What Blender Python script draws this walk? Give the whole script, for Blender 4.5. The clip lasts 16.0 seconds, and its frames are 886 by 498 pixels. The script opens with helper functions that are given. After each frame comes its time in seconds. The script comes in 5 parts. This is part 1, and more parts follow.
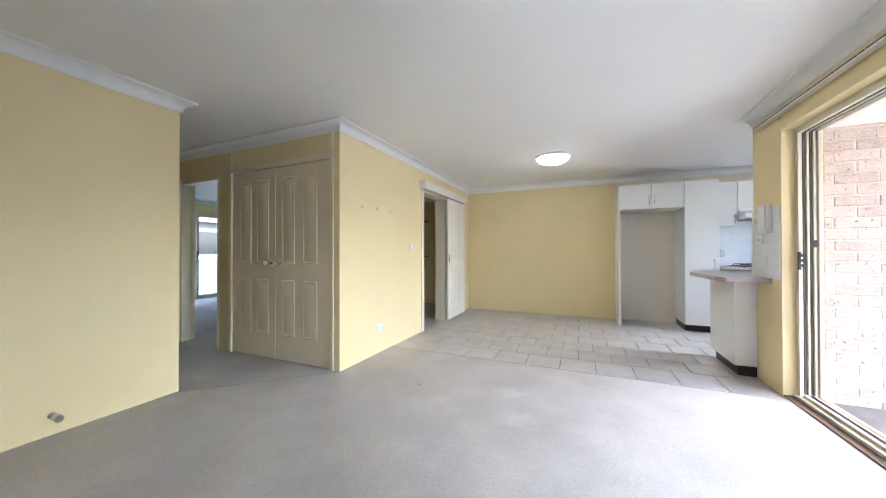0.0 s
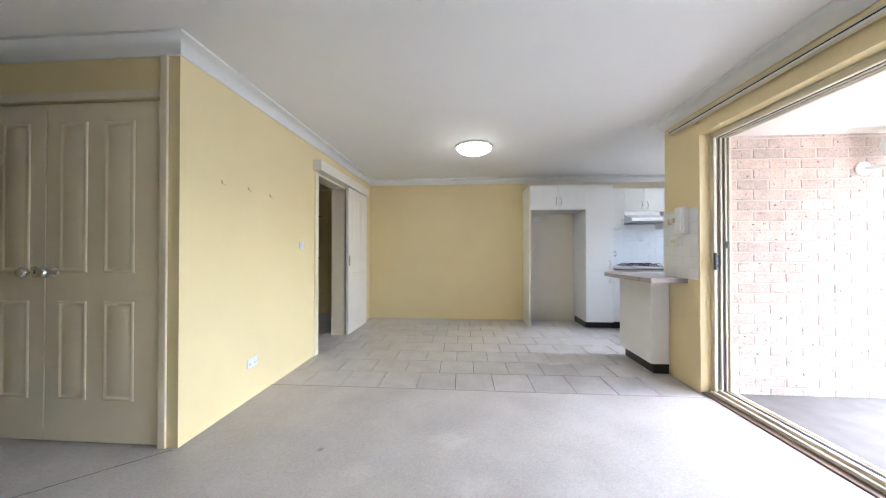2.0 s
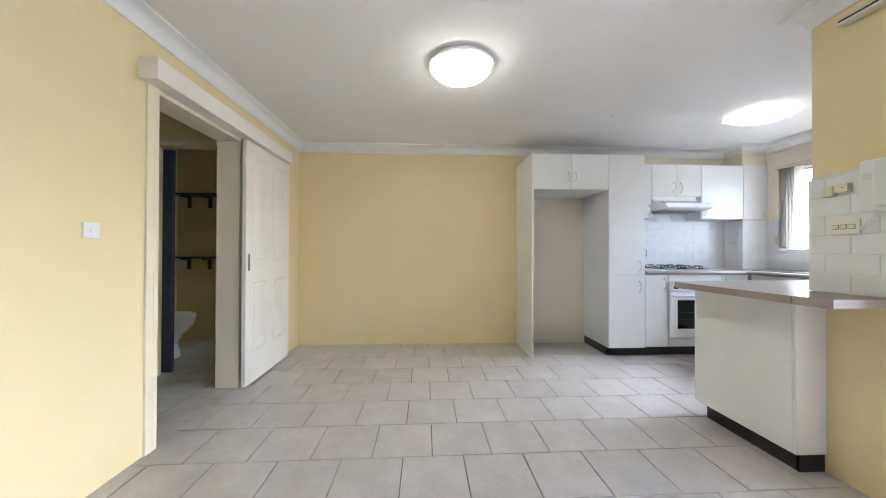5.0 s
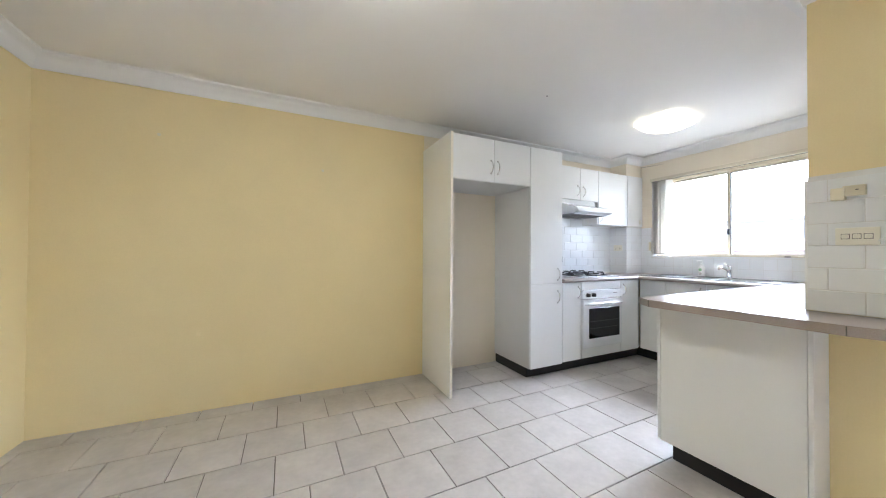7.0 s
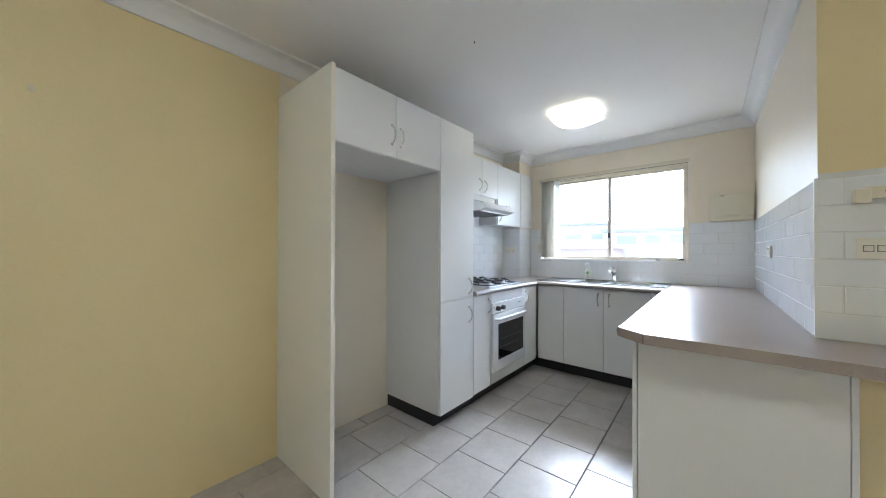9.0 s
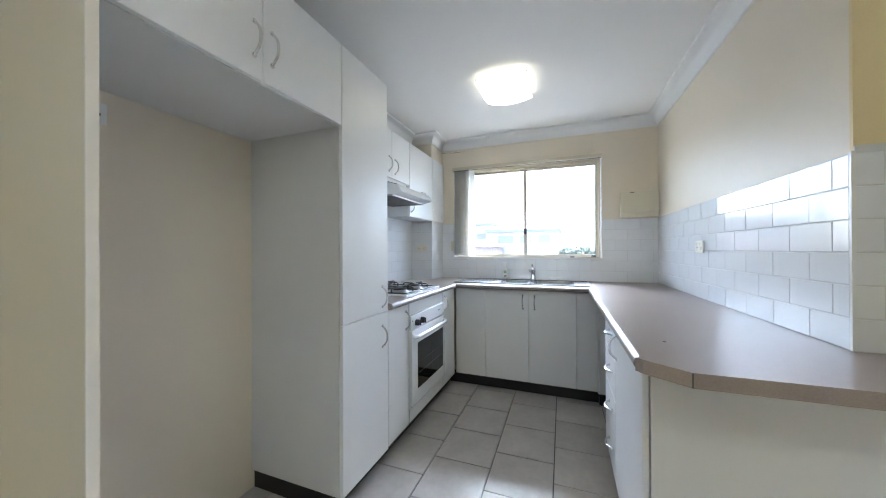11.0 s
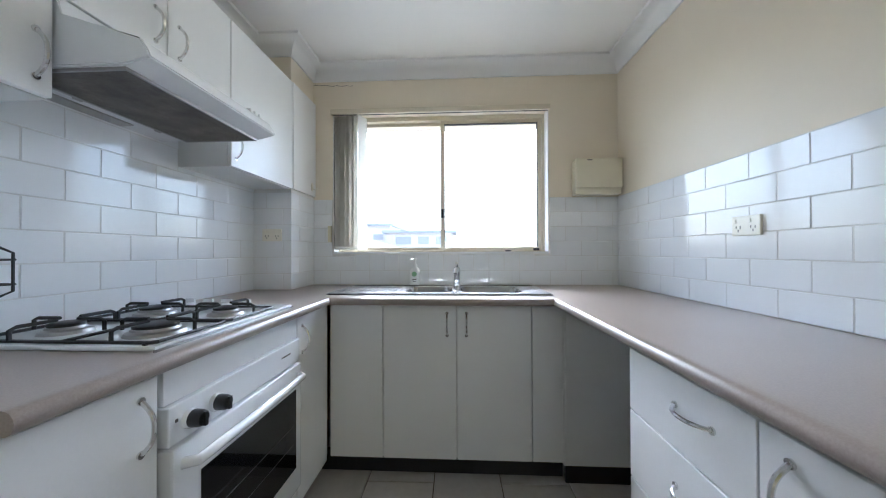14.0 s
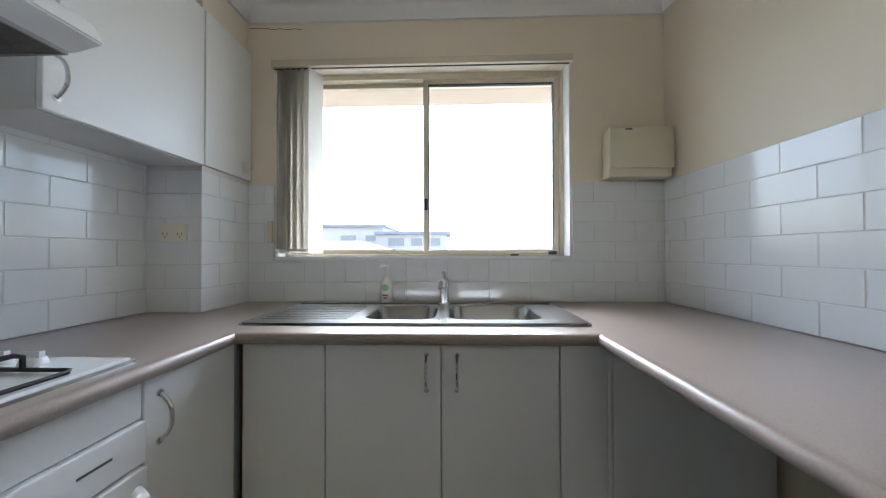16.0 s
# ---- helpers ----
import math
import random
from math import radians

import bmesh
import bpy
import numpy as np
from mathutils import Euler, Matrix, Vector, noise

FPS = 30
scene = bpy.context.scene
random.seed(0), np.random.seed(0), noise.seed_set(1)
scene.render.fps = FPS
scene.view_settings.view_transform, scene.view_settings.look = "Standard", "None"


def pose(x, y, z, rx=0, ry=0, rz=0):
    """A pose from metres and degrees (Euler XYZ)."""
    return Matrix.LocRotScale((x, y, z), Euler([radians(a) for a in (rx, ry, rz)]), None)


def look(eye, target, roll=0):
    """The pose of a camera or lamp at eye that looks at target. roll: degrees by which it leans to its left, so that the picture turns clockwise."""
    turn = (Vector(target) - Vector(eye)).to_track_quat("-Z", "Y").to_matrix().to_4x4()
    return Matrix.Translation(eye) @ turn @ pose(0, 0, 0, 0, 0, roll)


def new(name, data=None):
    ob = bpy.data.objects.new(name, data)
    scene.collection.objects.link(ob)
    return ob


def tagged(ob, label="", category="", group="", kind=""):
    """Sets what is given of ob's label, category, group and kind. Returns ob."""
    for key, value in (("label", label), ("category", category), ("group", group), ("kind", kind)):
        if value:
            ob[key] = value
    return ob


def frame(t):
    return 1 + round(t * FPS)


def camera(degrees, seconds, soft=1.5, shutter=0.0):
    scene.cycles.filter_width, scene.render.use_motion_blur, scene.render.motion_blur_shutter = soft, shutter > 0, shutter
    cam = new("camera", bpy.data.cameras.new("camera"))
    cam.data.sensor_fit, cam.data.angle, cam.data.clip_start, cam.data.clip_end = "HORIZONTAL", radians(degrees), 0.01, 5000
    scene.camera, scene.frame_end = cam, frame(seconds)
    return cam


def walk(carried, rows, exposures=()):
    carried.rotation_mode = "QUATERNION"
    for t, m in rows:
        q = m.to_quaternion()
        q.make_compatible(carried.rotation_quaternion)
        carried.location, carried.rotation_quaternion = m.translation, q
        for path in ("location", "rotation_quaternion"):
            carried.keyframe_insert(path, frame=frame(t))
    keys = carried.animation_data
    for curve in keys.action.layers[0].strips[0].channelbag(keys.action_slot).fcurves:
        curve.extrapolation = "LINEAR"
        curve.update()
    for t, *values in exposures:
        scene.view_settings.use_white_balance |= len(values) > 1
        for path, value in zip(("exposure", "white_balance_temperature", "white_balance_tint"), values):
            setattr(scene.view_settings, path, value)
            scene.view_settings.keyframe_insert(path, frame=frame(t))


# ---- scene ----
cam = camera(108.1, 16.0, soft=1.1)
PATH = [
    (0, (2.127, -3.313, 1.146), (1.324, -1.481, 1.16), -0.1),
    (0.5, (1.935, -3.166, 1.141), (1.281, -1.276, 1.16), 0.2),
    (1, (1.797, -3.006, 1.144), (1.315, -1.066, 1.162), 0.1),
    (1.5, (1.728, -2.839, 1.14), (1.427, -0.861, 1.162), 0.0),
    (2, (1.67, -2.665, 1.143), (1.524, -0.67, 1.16), -0.0),
    (2.5, (1.644, -2.462, 1.115), (1.577, -0.463, 1.14), -0.0),
    (3, (1.625, -2.195, 1.121), (1.575, -0.196, 1.136), -0.1),
    (3.5, (1.624, -1.917, 1.113), (1.576, 0.083, 1.126), -0.2),
    (6, (1.458, -0.547, 1.119), (1.835, 1.417, 1.139), 0.3),
    (6.5, (1.432, -0.318, 1.151), (2.033, 1.59, 1.167), 0.2),
    (7, (1.454, -0.051, 1.162), (2.315, 1.754, 1.185), 0.3),
    (7.5, (1.490, 0.188, 1.183), (2.572, 1.869, 1.201), 0.1),
    (8, (1.548, 0.427, 1.201), (2.812, 1.976, 1.215), 0.0),
    (8.5, (1.648, 0.633, 1.211), (3.049, 2.060, 1.227), 0.1),
    (9, (1.784, 0.830, 1.228), (3.309, 2.123, 1.239), 0.1),
    (11.5, (2.405, 1.412, 1.211), (4.326, 1.968, 1.217), -0.3),
    (12, (2.561, 1.503, 1.223), (4.522, 1.897, 1.228), -0.3),
    (12.5, (2.714, 1.577, 1.222), (4.695, 1.852, 1.224), -0.3),
    (13, (2.955, 1.594, 1.188), (4.945, 1.788, 1.190), -0.3),
    (13.5, (3.184, 1.597, 1.148), (5.179, 1.737, 1.16), -0.4),
    (14, (3.420, 1.607, 1.136), (5.418, 1.707, 1.151), -0.2),
    (14.5, (3.606, 1.618, 1.139), (5.605, 1.693, 1.157), -0.2),
    (15, (3.786, 1.630, 1.132), (5.785, 1.69, 1.154), -0.2),
    (15.5, (3.928, 1.608, 1.136), (5.927, 1.667, 1.162), -0.3),
    (16, (4.003, 1.583, 1.150), (6.002, 1.645, 1.174), -0.2),
]
walk(cam, [(t, look(eye, target, roll)) for t, eye, target, roll in PATH], [(t, e, k, 10 if t > 8 else 14) for t, e, k in ((0, 3.98, 5050), (3.5, 3.82, 5050), (6.5, 4.13, 5200), (9, 3.6, 5070), (11.5, 3.55, 5020), (12.5, 3.5, 5040), (14, 3.22, 5140), (15, 2.95, 5250), (16, 2.74, 5400))])

# ---- world, sun, exposure ----
world = bpy.data.worlds.new("overcast_sky")
scene.world = world
world.use_nodes = True
wn, wl = world.node_tree.nodes, world.node_tree.links
wn.clear()
sky = wn.new("ShaderNodeTexSky")
sky.sky_type, sky.sun_disc = "NISHITA", False
sky.sun_elevation, sky.sun_rotation = radians(44), radians(83)
sky.dust_density, sky.air_density, sky.ozone_density = 4.0, 1.0, 1.0
sat = wn.new("ShaderNodeHueSaturation")
sat.inputs["Saturation"].default_value = 0.62
bg = wn.new("ShaderNodeBackground")
bg.inputs["Strength"].default_value = 0.15
wout = wn.new("ShaderNodeOutputWorld")
wl.new(sky.outputs[0], sat.inputs["Color"])
wl.new(sat.outputs[0], bg.inputs["Color"])
wl.new(bg.outputs[0], wout.inputs[0])

sun_data = bpy.data.lights.new("sun", "SUN")
sun_data.energy, sun_data.angle, sun_data.color = 1.1, radians(40), (1.0, 0.99, 0.97)
sun = new("sun", sun_data)
sun.matrix_world = pose(0, 0, 20, 46, 0, 97)


def area_lamp(name, m, w, h, power, colour):
    data = bpy.data.lights.new(name, "AREA")
    data.shape, data.size, data.size_y, data.energy, data.color = "RECTANGLE", w, h, power, colour
    ob = new(name, data)
    ob.matrix_world = m
    return ob


# sky light in the part of the glass door that the walk leaves behind it
area_lamp("slider_daylight", pose(3.50, -1.95, 1.05, 68, 0, 90), 1.3, 1.9, 0.6, (0.95, 0.97, 1.0))

# ---- materials ----


def material(name, base, rough=0.5, metal=0.0, vary=0.06, scale=3.0, fine=0.0, fine_scale=150.0, bump=0.0, bump_scale=120.0,
             coat=0.0, per_object=0.0, rough_vary=0.0, emit=None, spec=None):
    m = bpy.data.materials.new(name)
    m.use_nodes = True
    n, l = m.node_tree.nodes, m.node_tree.links
    p = n["Principled BSDF"]
    p.inputs["Roughness"].default_value = rough
    p.inputs["Metallic"].default_value = metal
    p.inputs["Coat Weight"].default_value = coat
    if spec is not None:
        p.inputs["Specular IOR Level"].default_value = spec
    tc = n.new("ShaderNodeTexCoord")
    coords = tc.outputs["Object"]
    if per_object:
        oi = n.new("ShaderNodeObjectInfo")
        shift = n.new("ShaderNodeVectorMath")
        shift.operation = "MULTIPLY_ADD"
        shift.inputs[1].default_value = (1, 1, 1)
        l.new(tc.outputs["Object"], shift.inputs[0]), l.new(oi.outputs["Location"], shift.inputs[2])
        coords = shift.outputs[0]
    big = n.new("ShaderNodeTexNoise")
    big.inputs["Scale"].default_value, big.inputs["Detail"].default_value = scale, 5.0
    l.new(coords, big.inputs["Vector"])
    mr = n.new("ShaderNodeMapRange")
    mr.inputs["From Min"].default_value, mr.inputs["From Max"].default_value = 0.25, 0.75
    mr.inputs["To Min"].default_value, mr.inputs["To Max"].default_value = 1.0 - vary, 1.0 + vary
    l.new(big.outputs["Fac"], mr.inputs["Value"])
    value = mr.outputs[0]
    if fine:
        sm = n.new("ShaderNodeTexNoise")
        sm.inputs["Scale"].default_value, sm.inputs["Detail"].default_value = fine_scale, 3.0
        l.new(coords, sm.inputs["Vector"])
        m2 = n.new("ShaderNodeMapRange")
        m2.inputs["From Min"].default_value, m2.inputs["From Max"].default_value = 0.3, 0.7
        m2.inputs["To Min"].default_value, m2.inputs["To Max"].default_value = 1.0 - fine, 1.0 + fine
        l.new(sm.outputs["Fac"], m2.inputs["Value"])
        mul = n.new("ShaderNodeMath")
        mul.operation = "MULTIPLY"
        l.new(value, mul.inputs[0]), l.new(m2.outputs[0], mul.inputs[1])
        value = mul.outputs[0]
    if per_object:
        m3 = n.new("ShaderNodeMapRange")
        m3.inputs["To Min"].default_value, m3.inputs["To Max"].default_value = 1.0 - per_object, 1.0 + per_object
        l.new(oi.outputs["Random"], m3.inputs["Value"])
        mul = n.new("ShaderNodeMath")
        mul.operation = "MULTIPLY"
        l.new(value, mul.inputs[0]), l.new(m3.outputs[0], mul.inputs[1])
        value = mul.outputs[0]
    hs = n.new("ShaderNodeHueSaturation")
    hs.inputs["Color"].default_value = (*base, 1)
    l.new(value, hs.inputs["Value"])
    l.new(hs.outputs[0], p.inputs["Base Color"])
    if rough_vary:
        m4 = n.new("ShaderNodeMapRange")
        m4.inputs["From Min"].default_value, m4.inputs["From Max"].default_value = 0.3, 0.7
        m4.inputs["To Min"].default_value, m4.inputs["To Max"].default_value = rough - rough_vary, rough + rough_vary
        l.new(big.outputs["Fac"], m4.inputs["Value"])
        l.new(m4.outputs[0], p.inputs["Roughness"])
    if bump:
        bn = n.new("ShaderNodeTexNoise")
        bn.inputs["Scale"].default_value, bn.inputs["Detail"].default_value = bump_scale, 4.0
        l.new(coords, bn.inputs["Vector"])
        bu = n.new("ShaderNodeBump")
        bu.inputs["Strength"].default_value, bu.inputs["Distance"].default_value = bump, 0.004
        l.new(bn.outputs["Fac"], bu.inputs["Height"])
        l.new(bu.outputs[0], p.inputs["Normal"])
    if emit:
        p.inputs["Emission Color"].default_value = (*emit[0], 1)
        p.inputs["Emission Strength"].default_value = emit[1]
    return m


YELLOW = material("yellow_wall_paint", (0.80, 0.668, 0.362), 0.55, vary=0.035, scale=1.6, fine=0.015, bump=0.05, bump_scale=220, rough_vary=0.06)
CREAM = material("cream_wall_paint", (0.80, 0.72, 0.58), 0.5, vary=0.03, scale=1.8, bump=0.05, bump_scale=220)
CEIL = material("ceiling_paint", (0.84, 0.815, 0.775), 0.8, vary=0.02, scale=0.9, bump=0.03, bump_scale=260)
CORN = material("cornice_paint", (0.82, 0.81, 0.79), 0.6, vary=0.02, scale=2)
DOORP = material("cream_door_paint", (0.80, 0.71, 0.52), 0.38, vary=0.03, scale=2.5, fine=0.01)
DOORW = material("white_door_paint", (0.82, 0.77, 0.67), 0.38, vary=0.03, scale=2.5)
CARPET = material("grey_carpet", (0.54, 0.50, 0.455), 0.95, vary=0.12, scale=2.2, fine=0.08, fine_scale=95, bump=0.75, bump_scale=105, spec=0.1)
_n, _l = CARPET.node_tree.nodes, CARPET.node_tree.links
_tc = next(q for q in _n if q.type == "TEX_COORD")
_hs = next(q for q in _n if q.type == "HUE_SAT")
_last = _hs.inputs["Value"].links[0].from_socket
_wob = _n.new("ShaderNodeTexNoise")
_wob.inputs["Scale"].default_value, _wob.inputs["Detail"].default_value = 9.0, 3.0
_l.new(_tc.outputs["Object"], _wob.inputs["Vector"])
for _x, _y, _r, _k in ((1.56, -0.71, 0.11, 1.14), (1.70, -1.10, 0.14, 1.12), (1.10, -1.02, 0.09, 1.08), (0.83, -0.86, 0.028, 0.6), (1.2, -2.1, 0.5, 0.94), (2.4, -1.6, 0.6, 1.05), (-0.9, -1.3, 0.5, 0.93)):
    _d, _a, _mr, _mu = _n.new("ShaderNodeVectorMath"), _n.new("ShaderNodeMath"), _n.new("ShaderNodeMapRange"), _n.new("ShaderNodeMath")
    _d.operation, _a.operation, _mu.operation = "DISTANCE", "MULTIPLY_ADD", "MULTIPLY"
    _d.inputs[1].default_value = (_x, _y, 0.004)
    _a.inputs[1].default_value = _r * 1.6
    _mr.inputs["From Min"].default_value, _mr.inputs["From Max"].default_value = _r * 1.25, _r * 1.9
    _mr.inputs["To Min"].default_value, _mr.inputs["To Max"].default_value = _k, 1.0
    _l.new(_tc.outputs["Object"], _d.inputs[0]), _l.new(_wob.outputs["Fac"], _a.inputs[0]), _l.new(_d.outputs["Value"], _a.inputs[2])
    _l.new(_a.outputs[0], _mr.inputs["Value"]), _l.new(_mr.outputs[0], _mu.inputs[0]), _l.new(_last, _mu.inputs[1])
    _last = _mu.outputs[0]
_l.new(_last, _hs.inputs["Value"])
FTILE = material("beige_floor_tile", (0.50, 0.468, 0.440), 0.28, vary=0.115, scale=6.0, fine=0.045, fine_scale=30, per_object=0.05, bump=0.04, bump_scale=40)
GROUT = material("dark_grout", (0.13, 0.115, 0.10), 0.9, vary=0.15, scale=6)
WTILE = material("white_glazed_tile", (0.84, 0.85, 0.86), 0.10, vary=0.015, scale=4, per_object=0.012, bump=0.02, bump_scale=14)
WGROUT = material("pale_grout", (0.72, 0.71, 0.69), 0.85, vary=0.12, scale=8)
LAM = material("white_laminate", (0.84, 0.84, 0.83), 0.32, vary=0.015, scale=2.5, fine=0.008, bump=0.015, bump_scale=300)
LAMI = material("white_carcass_board", (0.72, 0.71, 0.69), 0.5, vary=0.02)
EDGE = material("gap_shade", (0.07, 0.065, 0.06), 0.9)
BENCH = material("taupe_laminate_benchtop", (0.34, 0.285, 0.25), 0.28, vary=0.05, scale=3.0, fine=0.08, fine_scale=260)
KICK = material("black_plinth_laminate", (0.015, 0.015, 0.016), 0.35, vary=0.2)
STEEL = material("brushed_stainless_steel", (0.44, 0.44, 0.44), 0.22, 1.0, vary=0.06, scale=5, bump=0.02, bump_scale=90)
ALUM = material("dull_aluminium", (0.36, 0.35, 0.34), 0.45, 1.0, vary=0.08)
CHROME = material("satin_chrome", (0.72, 0.72, 0.72), 0.16, 1.0, vary=0.03)
ENAMEL = material("white_enamel", (0.86, 0.87, 0.88), 0.12, vary=0.01, coat=0.3)
IRON = material("black_cast_iron", (0.018, 0.018, 0.018), 0.45, vary=0.2, scale=20)
BLACKP = material("black_plastic", (0.02, 0.02, 0.022), 0.3)
DGLASS = material("dark_oven_glass", (0.012, 0.012, 0.013), 0.05, vary=0.1)
MESHF = material("greasy_filter_mesh", (0.10, 0.085, 0.072), 0.5, 0.3, vary=0.7, scale=11, fine=0.3, fine_scale=220, bump=0.4, bump_scale=320)
ALU = material("cream_powder_coated_aluminium", (0.66, 0.59, 0.45), 0.35, vary=0.03)
SEALGAP = material("black_seal_and_groove_shade", (0.02, 0.02, 0.02), 0.6)
PLAST = material("white_plastic", (0.82, 0.82, 0.80), 0.3, vary=0.01)
CPLAST = material("aged_cream_plastic", (0.74, 0.68, 0.52), 0.35, vary=0.03)
PCREAM = material("pale_cream_plastic", (0.82, 0.79, 0.69), 0.3, vary=0.01)
CMETAL = material("cream_painted_metal", (0.74, 0.69, 0.53), 0.35, vary=0.03)
BLIND = material("grey_blind_fabric", (0.80, 0.775, 0.72), 0.75, vary=0.05, scale=6, fine=0.06, fine_scale=300)
# lit copy of the blind fabric: window light on one slat, put into its colour
BLINDLIT = material("lit_blind_fabric", (0.80, 0.79, 0.75), 0.7, vary=0.03)
for _m in (BLIND, BLINDLIT):
    _n, _l = _m.node_tree.nodes, _m.node_tree.links
    _p = _n["Principled BSDF"]
    _t, _x = _n.new("ShaderNodeBsdfTranslucent"), _n.new("ShaderNodeMixShader")
    _l.new(_p.inputs["Base Color"].links[0].from_socket, _t.inputs["Color"])
    _x.inputs[0].default_value = 0.45
    _o = next(q for q in _n if q.type == "OUTPUT_MATERIAL")
    _l.new(_p.outputs[0], _x.inputs[1]), _l.new(_t.outputs[0], _x.inputs[2]), _l.new(_x.outputs[0], _o.inputs[0])
BRICK = material("pink_brick", (0.56, 0.445, 0.355), 0.85, vary=0.16, scale=9, fine=0.14, fine_scale=70, per_object=0.11, bump=0.6, bump_scale=60)
_n, _l = BRICK.node_tree.nodes, BRICK.node_tree.links
_add = next(q for q in _n if q.type == "VECT_MATH")
_f = _n.new("ShaderNodeTexNoise")
_f.inputs["Scale"].default_value, _f.inputs["Detail"].default_value = 34.0, 2.0
_l.new(_add.outputs[0], _f.inputs["Vector"])
_r = _n.new("ShaderNodeMapRange")
_r.inputs["From Min"].default_value, _r.inputs["From Max"].default_value = 0.64, 0.72
_l.new(_f.outputs["Fac"], _r.inputs["Value"])
_m = _n.new("ShaderNodeMix")
_m.data_type = "RGBA"
_m.inputs["B"].default_value = (0.14, 0.11, 0.10, 1)
_p = _n["Principled BSDF"]
_l.new(_r.outputs[0], _m.inputs["Factor"]), _l.new(_p.inputs["Base Color"].links[0].from_socket, _m.inputs["A"])
_l.new(_m.outputs["Result"], _p.inputs["Base Color"])
MORTAR = material("pale_mortar", (0.62, 0.555, 0.48), 0.95, vary=0.08, fine=0.08, bump=0.5, bump_scale=90)
CONC = material("pale_concrete", (0.80, 0.77, 0.73), 0.85, vary=0.12, scale=2, fine=0.1, fine_scale=90, bump=0.3)
SOFFIT = material("soffit_paint", (0.86, 0.80, 0.71), 0.7, vary=0.02)
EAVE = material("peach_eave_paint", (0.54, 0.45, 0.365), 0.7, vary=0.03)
ROOFT = material("grey_roof_sheet", (0.36, 0.36, 0.37), 0.6, vary=0.08)
ROOFR = material("terracotta_roof_tile", (0.20, 0.13, 0.11), 0.8, vary=0.15)
RENDERW = material("pale_rendered_wall", (0.72, 0.66, 0.59), 0.85, vary=0.06)
PINKB = material("far_pink_brickwork", (0.48, 0.38, 0.34), 0.9, vary=0.1)
FARGL = material("far_window_glass", (0.40, 0.38, 0.35), 0.4)
GREYB = material("grey_neighbour_brickwork", (0.13, 0.125, 0.12), 0.9, vary=0.1)
LEAF = material("far_foliage", (0.10, 0.12, 0.08), 0.7, vary=0.35, scale=0.6)
GRASS = material("far_ground", (0.24, 0.22, 0.19), 0.95, vary=0.3, scale=0.08)
BROWN = material("brown_trunk_and_shade_strip", (0.16, 0.11, 0.07), 0.5, vary=0.15)
# dark navy of the toilet's shelves and its doorway strip
BLUEP = material("dark_navy_board", (0.02, 0.036, 0.06), 0.4, vary=0.08)
CERAM = material("white_vitreous_china", (0.84, 0.84, 0.82), 0.08)
LAMPG = material("lit_opal_glass", (0.9, 0.88, 0.84), 0.3, emit=((1.0, 0.88, 0.62), 2.0))
LAMPK = material("lit_frosted_glass", (0.9, 0.88, 0.84), 0.3, emit=((1.0, 0.85, 0.54), 0.21))
HOOKM = material("tarnished_hook_metal", (0.52, 0.42, 0.26), 0.5)
DARKG = material("dark_grey_mark", (0.12, 0.11, 0.10), 0.7)
LGREEN = material("green_label", (0.30, 0.52, 0.30), 0.5)


def clear_glass(name, tint=(0.96, 0.98, 0.97)):
    m = bpy.data.materials.new(name)
    m.use_nodes = True
    n, l = m.node_tree.nodes, m.node_tree.links
    n.clear()
    out = n.new("ShaderNodeOutputMaterial")
    mix = n.new("ShaderNodeMixShader")
    tr, gl, lw = n.new("ShaderNodeBsdfTransparent"), n.new("ShaderNodeBsdfGlossy"), n.new("ShaderNodeLayerWeight")
    pw, fr = n.new("ShaderNodeMath"), n.new("ShaderNodeMath")
    pw.operation, fr.operation = "POWER", "MULTIPLY_ADD"
    pw.inputs[1].default_value = 4.0
    fr.inputs[1].default_value, fr.inputs[2].default_value = 0.5, 0.03
    l.new(lw.outputs["Facing"], pw.inputs[0]), l.new(pw.outputs[0], fr.inputs[0])
    tr.inputs[0].default_value = (*tint, 1)
    gl.inputs["Roughness"].default_value = 0.02
    l.new(fr.outputs[0], mix.inputs[0]), l.new(tr.outputs[0], mix.inputs[1]), l.new(gl.outputs[0], mix.inputs[2])
    l.new(mix.outputs[0], out.inputs[0])
    return m


GLASS = clear_glass("clear_window_glass")

# ---- building helpers ----
ORIGIN = {}


def box(bm, x0, x1, y0, y1, z0, z1):
    v = [bm.verts.new((x, y, z)) for x in (x0, x1) for y in (y0, y1) for z in (z0, z1)]
    for f in ((0, 1, 3, 2), (4, 6, 7, 5), (0, 4, 5, 1), (2, 3, 7, 6), (0, 2, 6, 4), (1, 5, 7, 3)):
        bm.faces.new([v[i] for i in f])


def boxes(*bs, r=0.0, seg=2):
    bm = bmesh.new()
    for b in bs:
        box(bm, *b)
    if r:
        bmesh.ops.bevel(bm, geom=bm.edges[:], offset=r, segments=seg, affect="EDGES", profile=0.6)
    return bm


def tube(bm, pts, r, n=8, flat=1.0):
    """A round bar along points."""
    pts = [Vector(p) for p in pts]
    rings = []
    side = None
    for i, p in enumerate(pts):
        d = (pts[min(i + 1, len(pts) - 1)] - pts[max(i - 1, 0)]).normalized()
        if side is None:
            side = d.orthogonal().normalized()
        side = (side - d * side.dot(d)).normalized()
        up = d.cross(side)
        rings.append([bm.verts.new(p + (side * math.cos(a) * flat + up * math.sin(a)) * r) for a in (2 * math.pi * k / n for k in range(n))])
    for a, b in zip(rings, rings[1:]):
        for k in range(n):
            bm.faces.new((a[k], a[(k + 1) % n], b[(k + 1) % n], b[k]))
    bm.faces.new(rings[0][::-1])
    bm.faces.new(rings[-1])


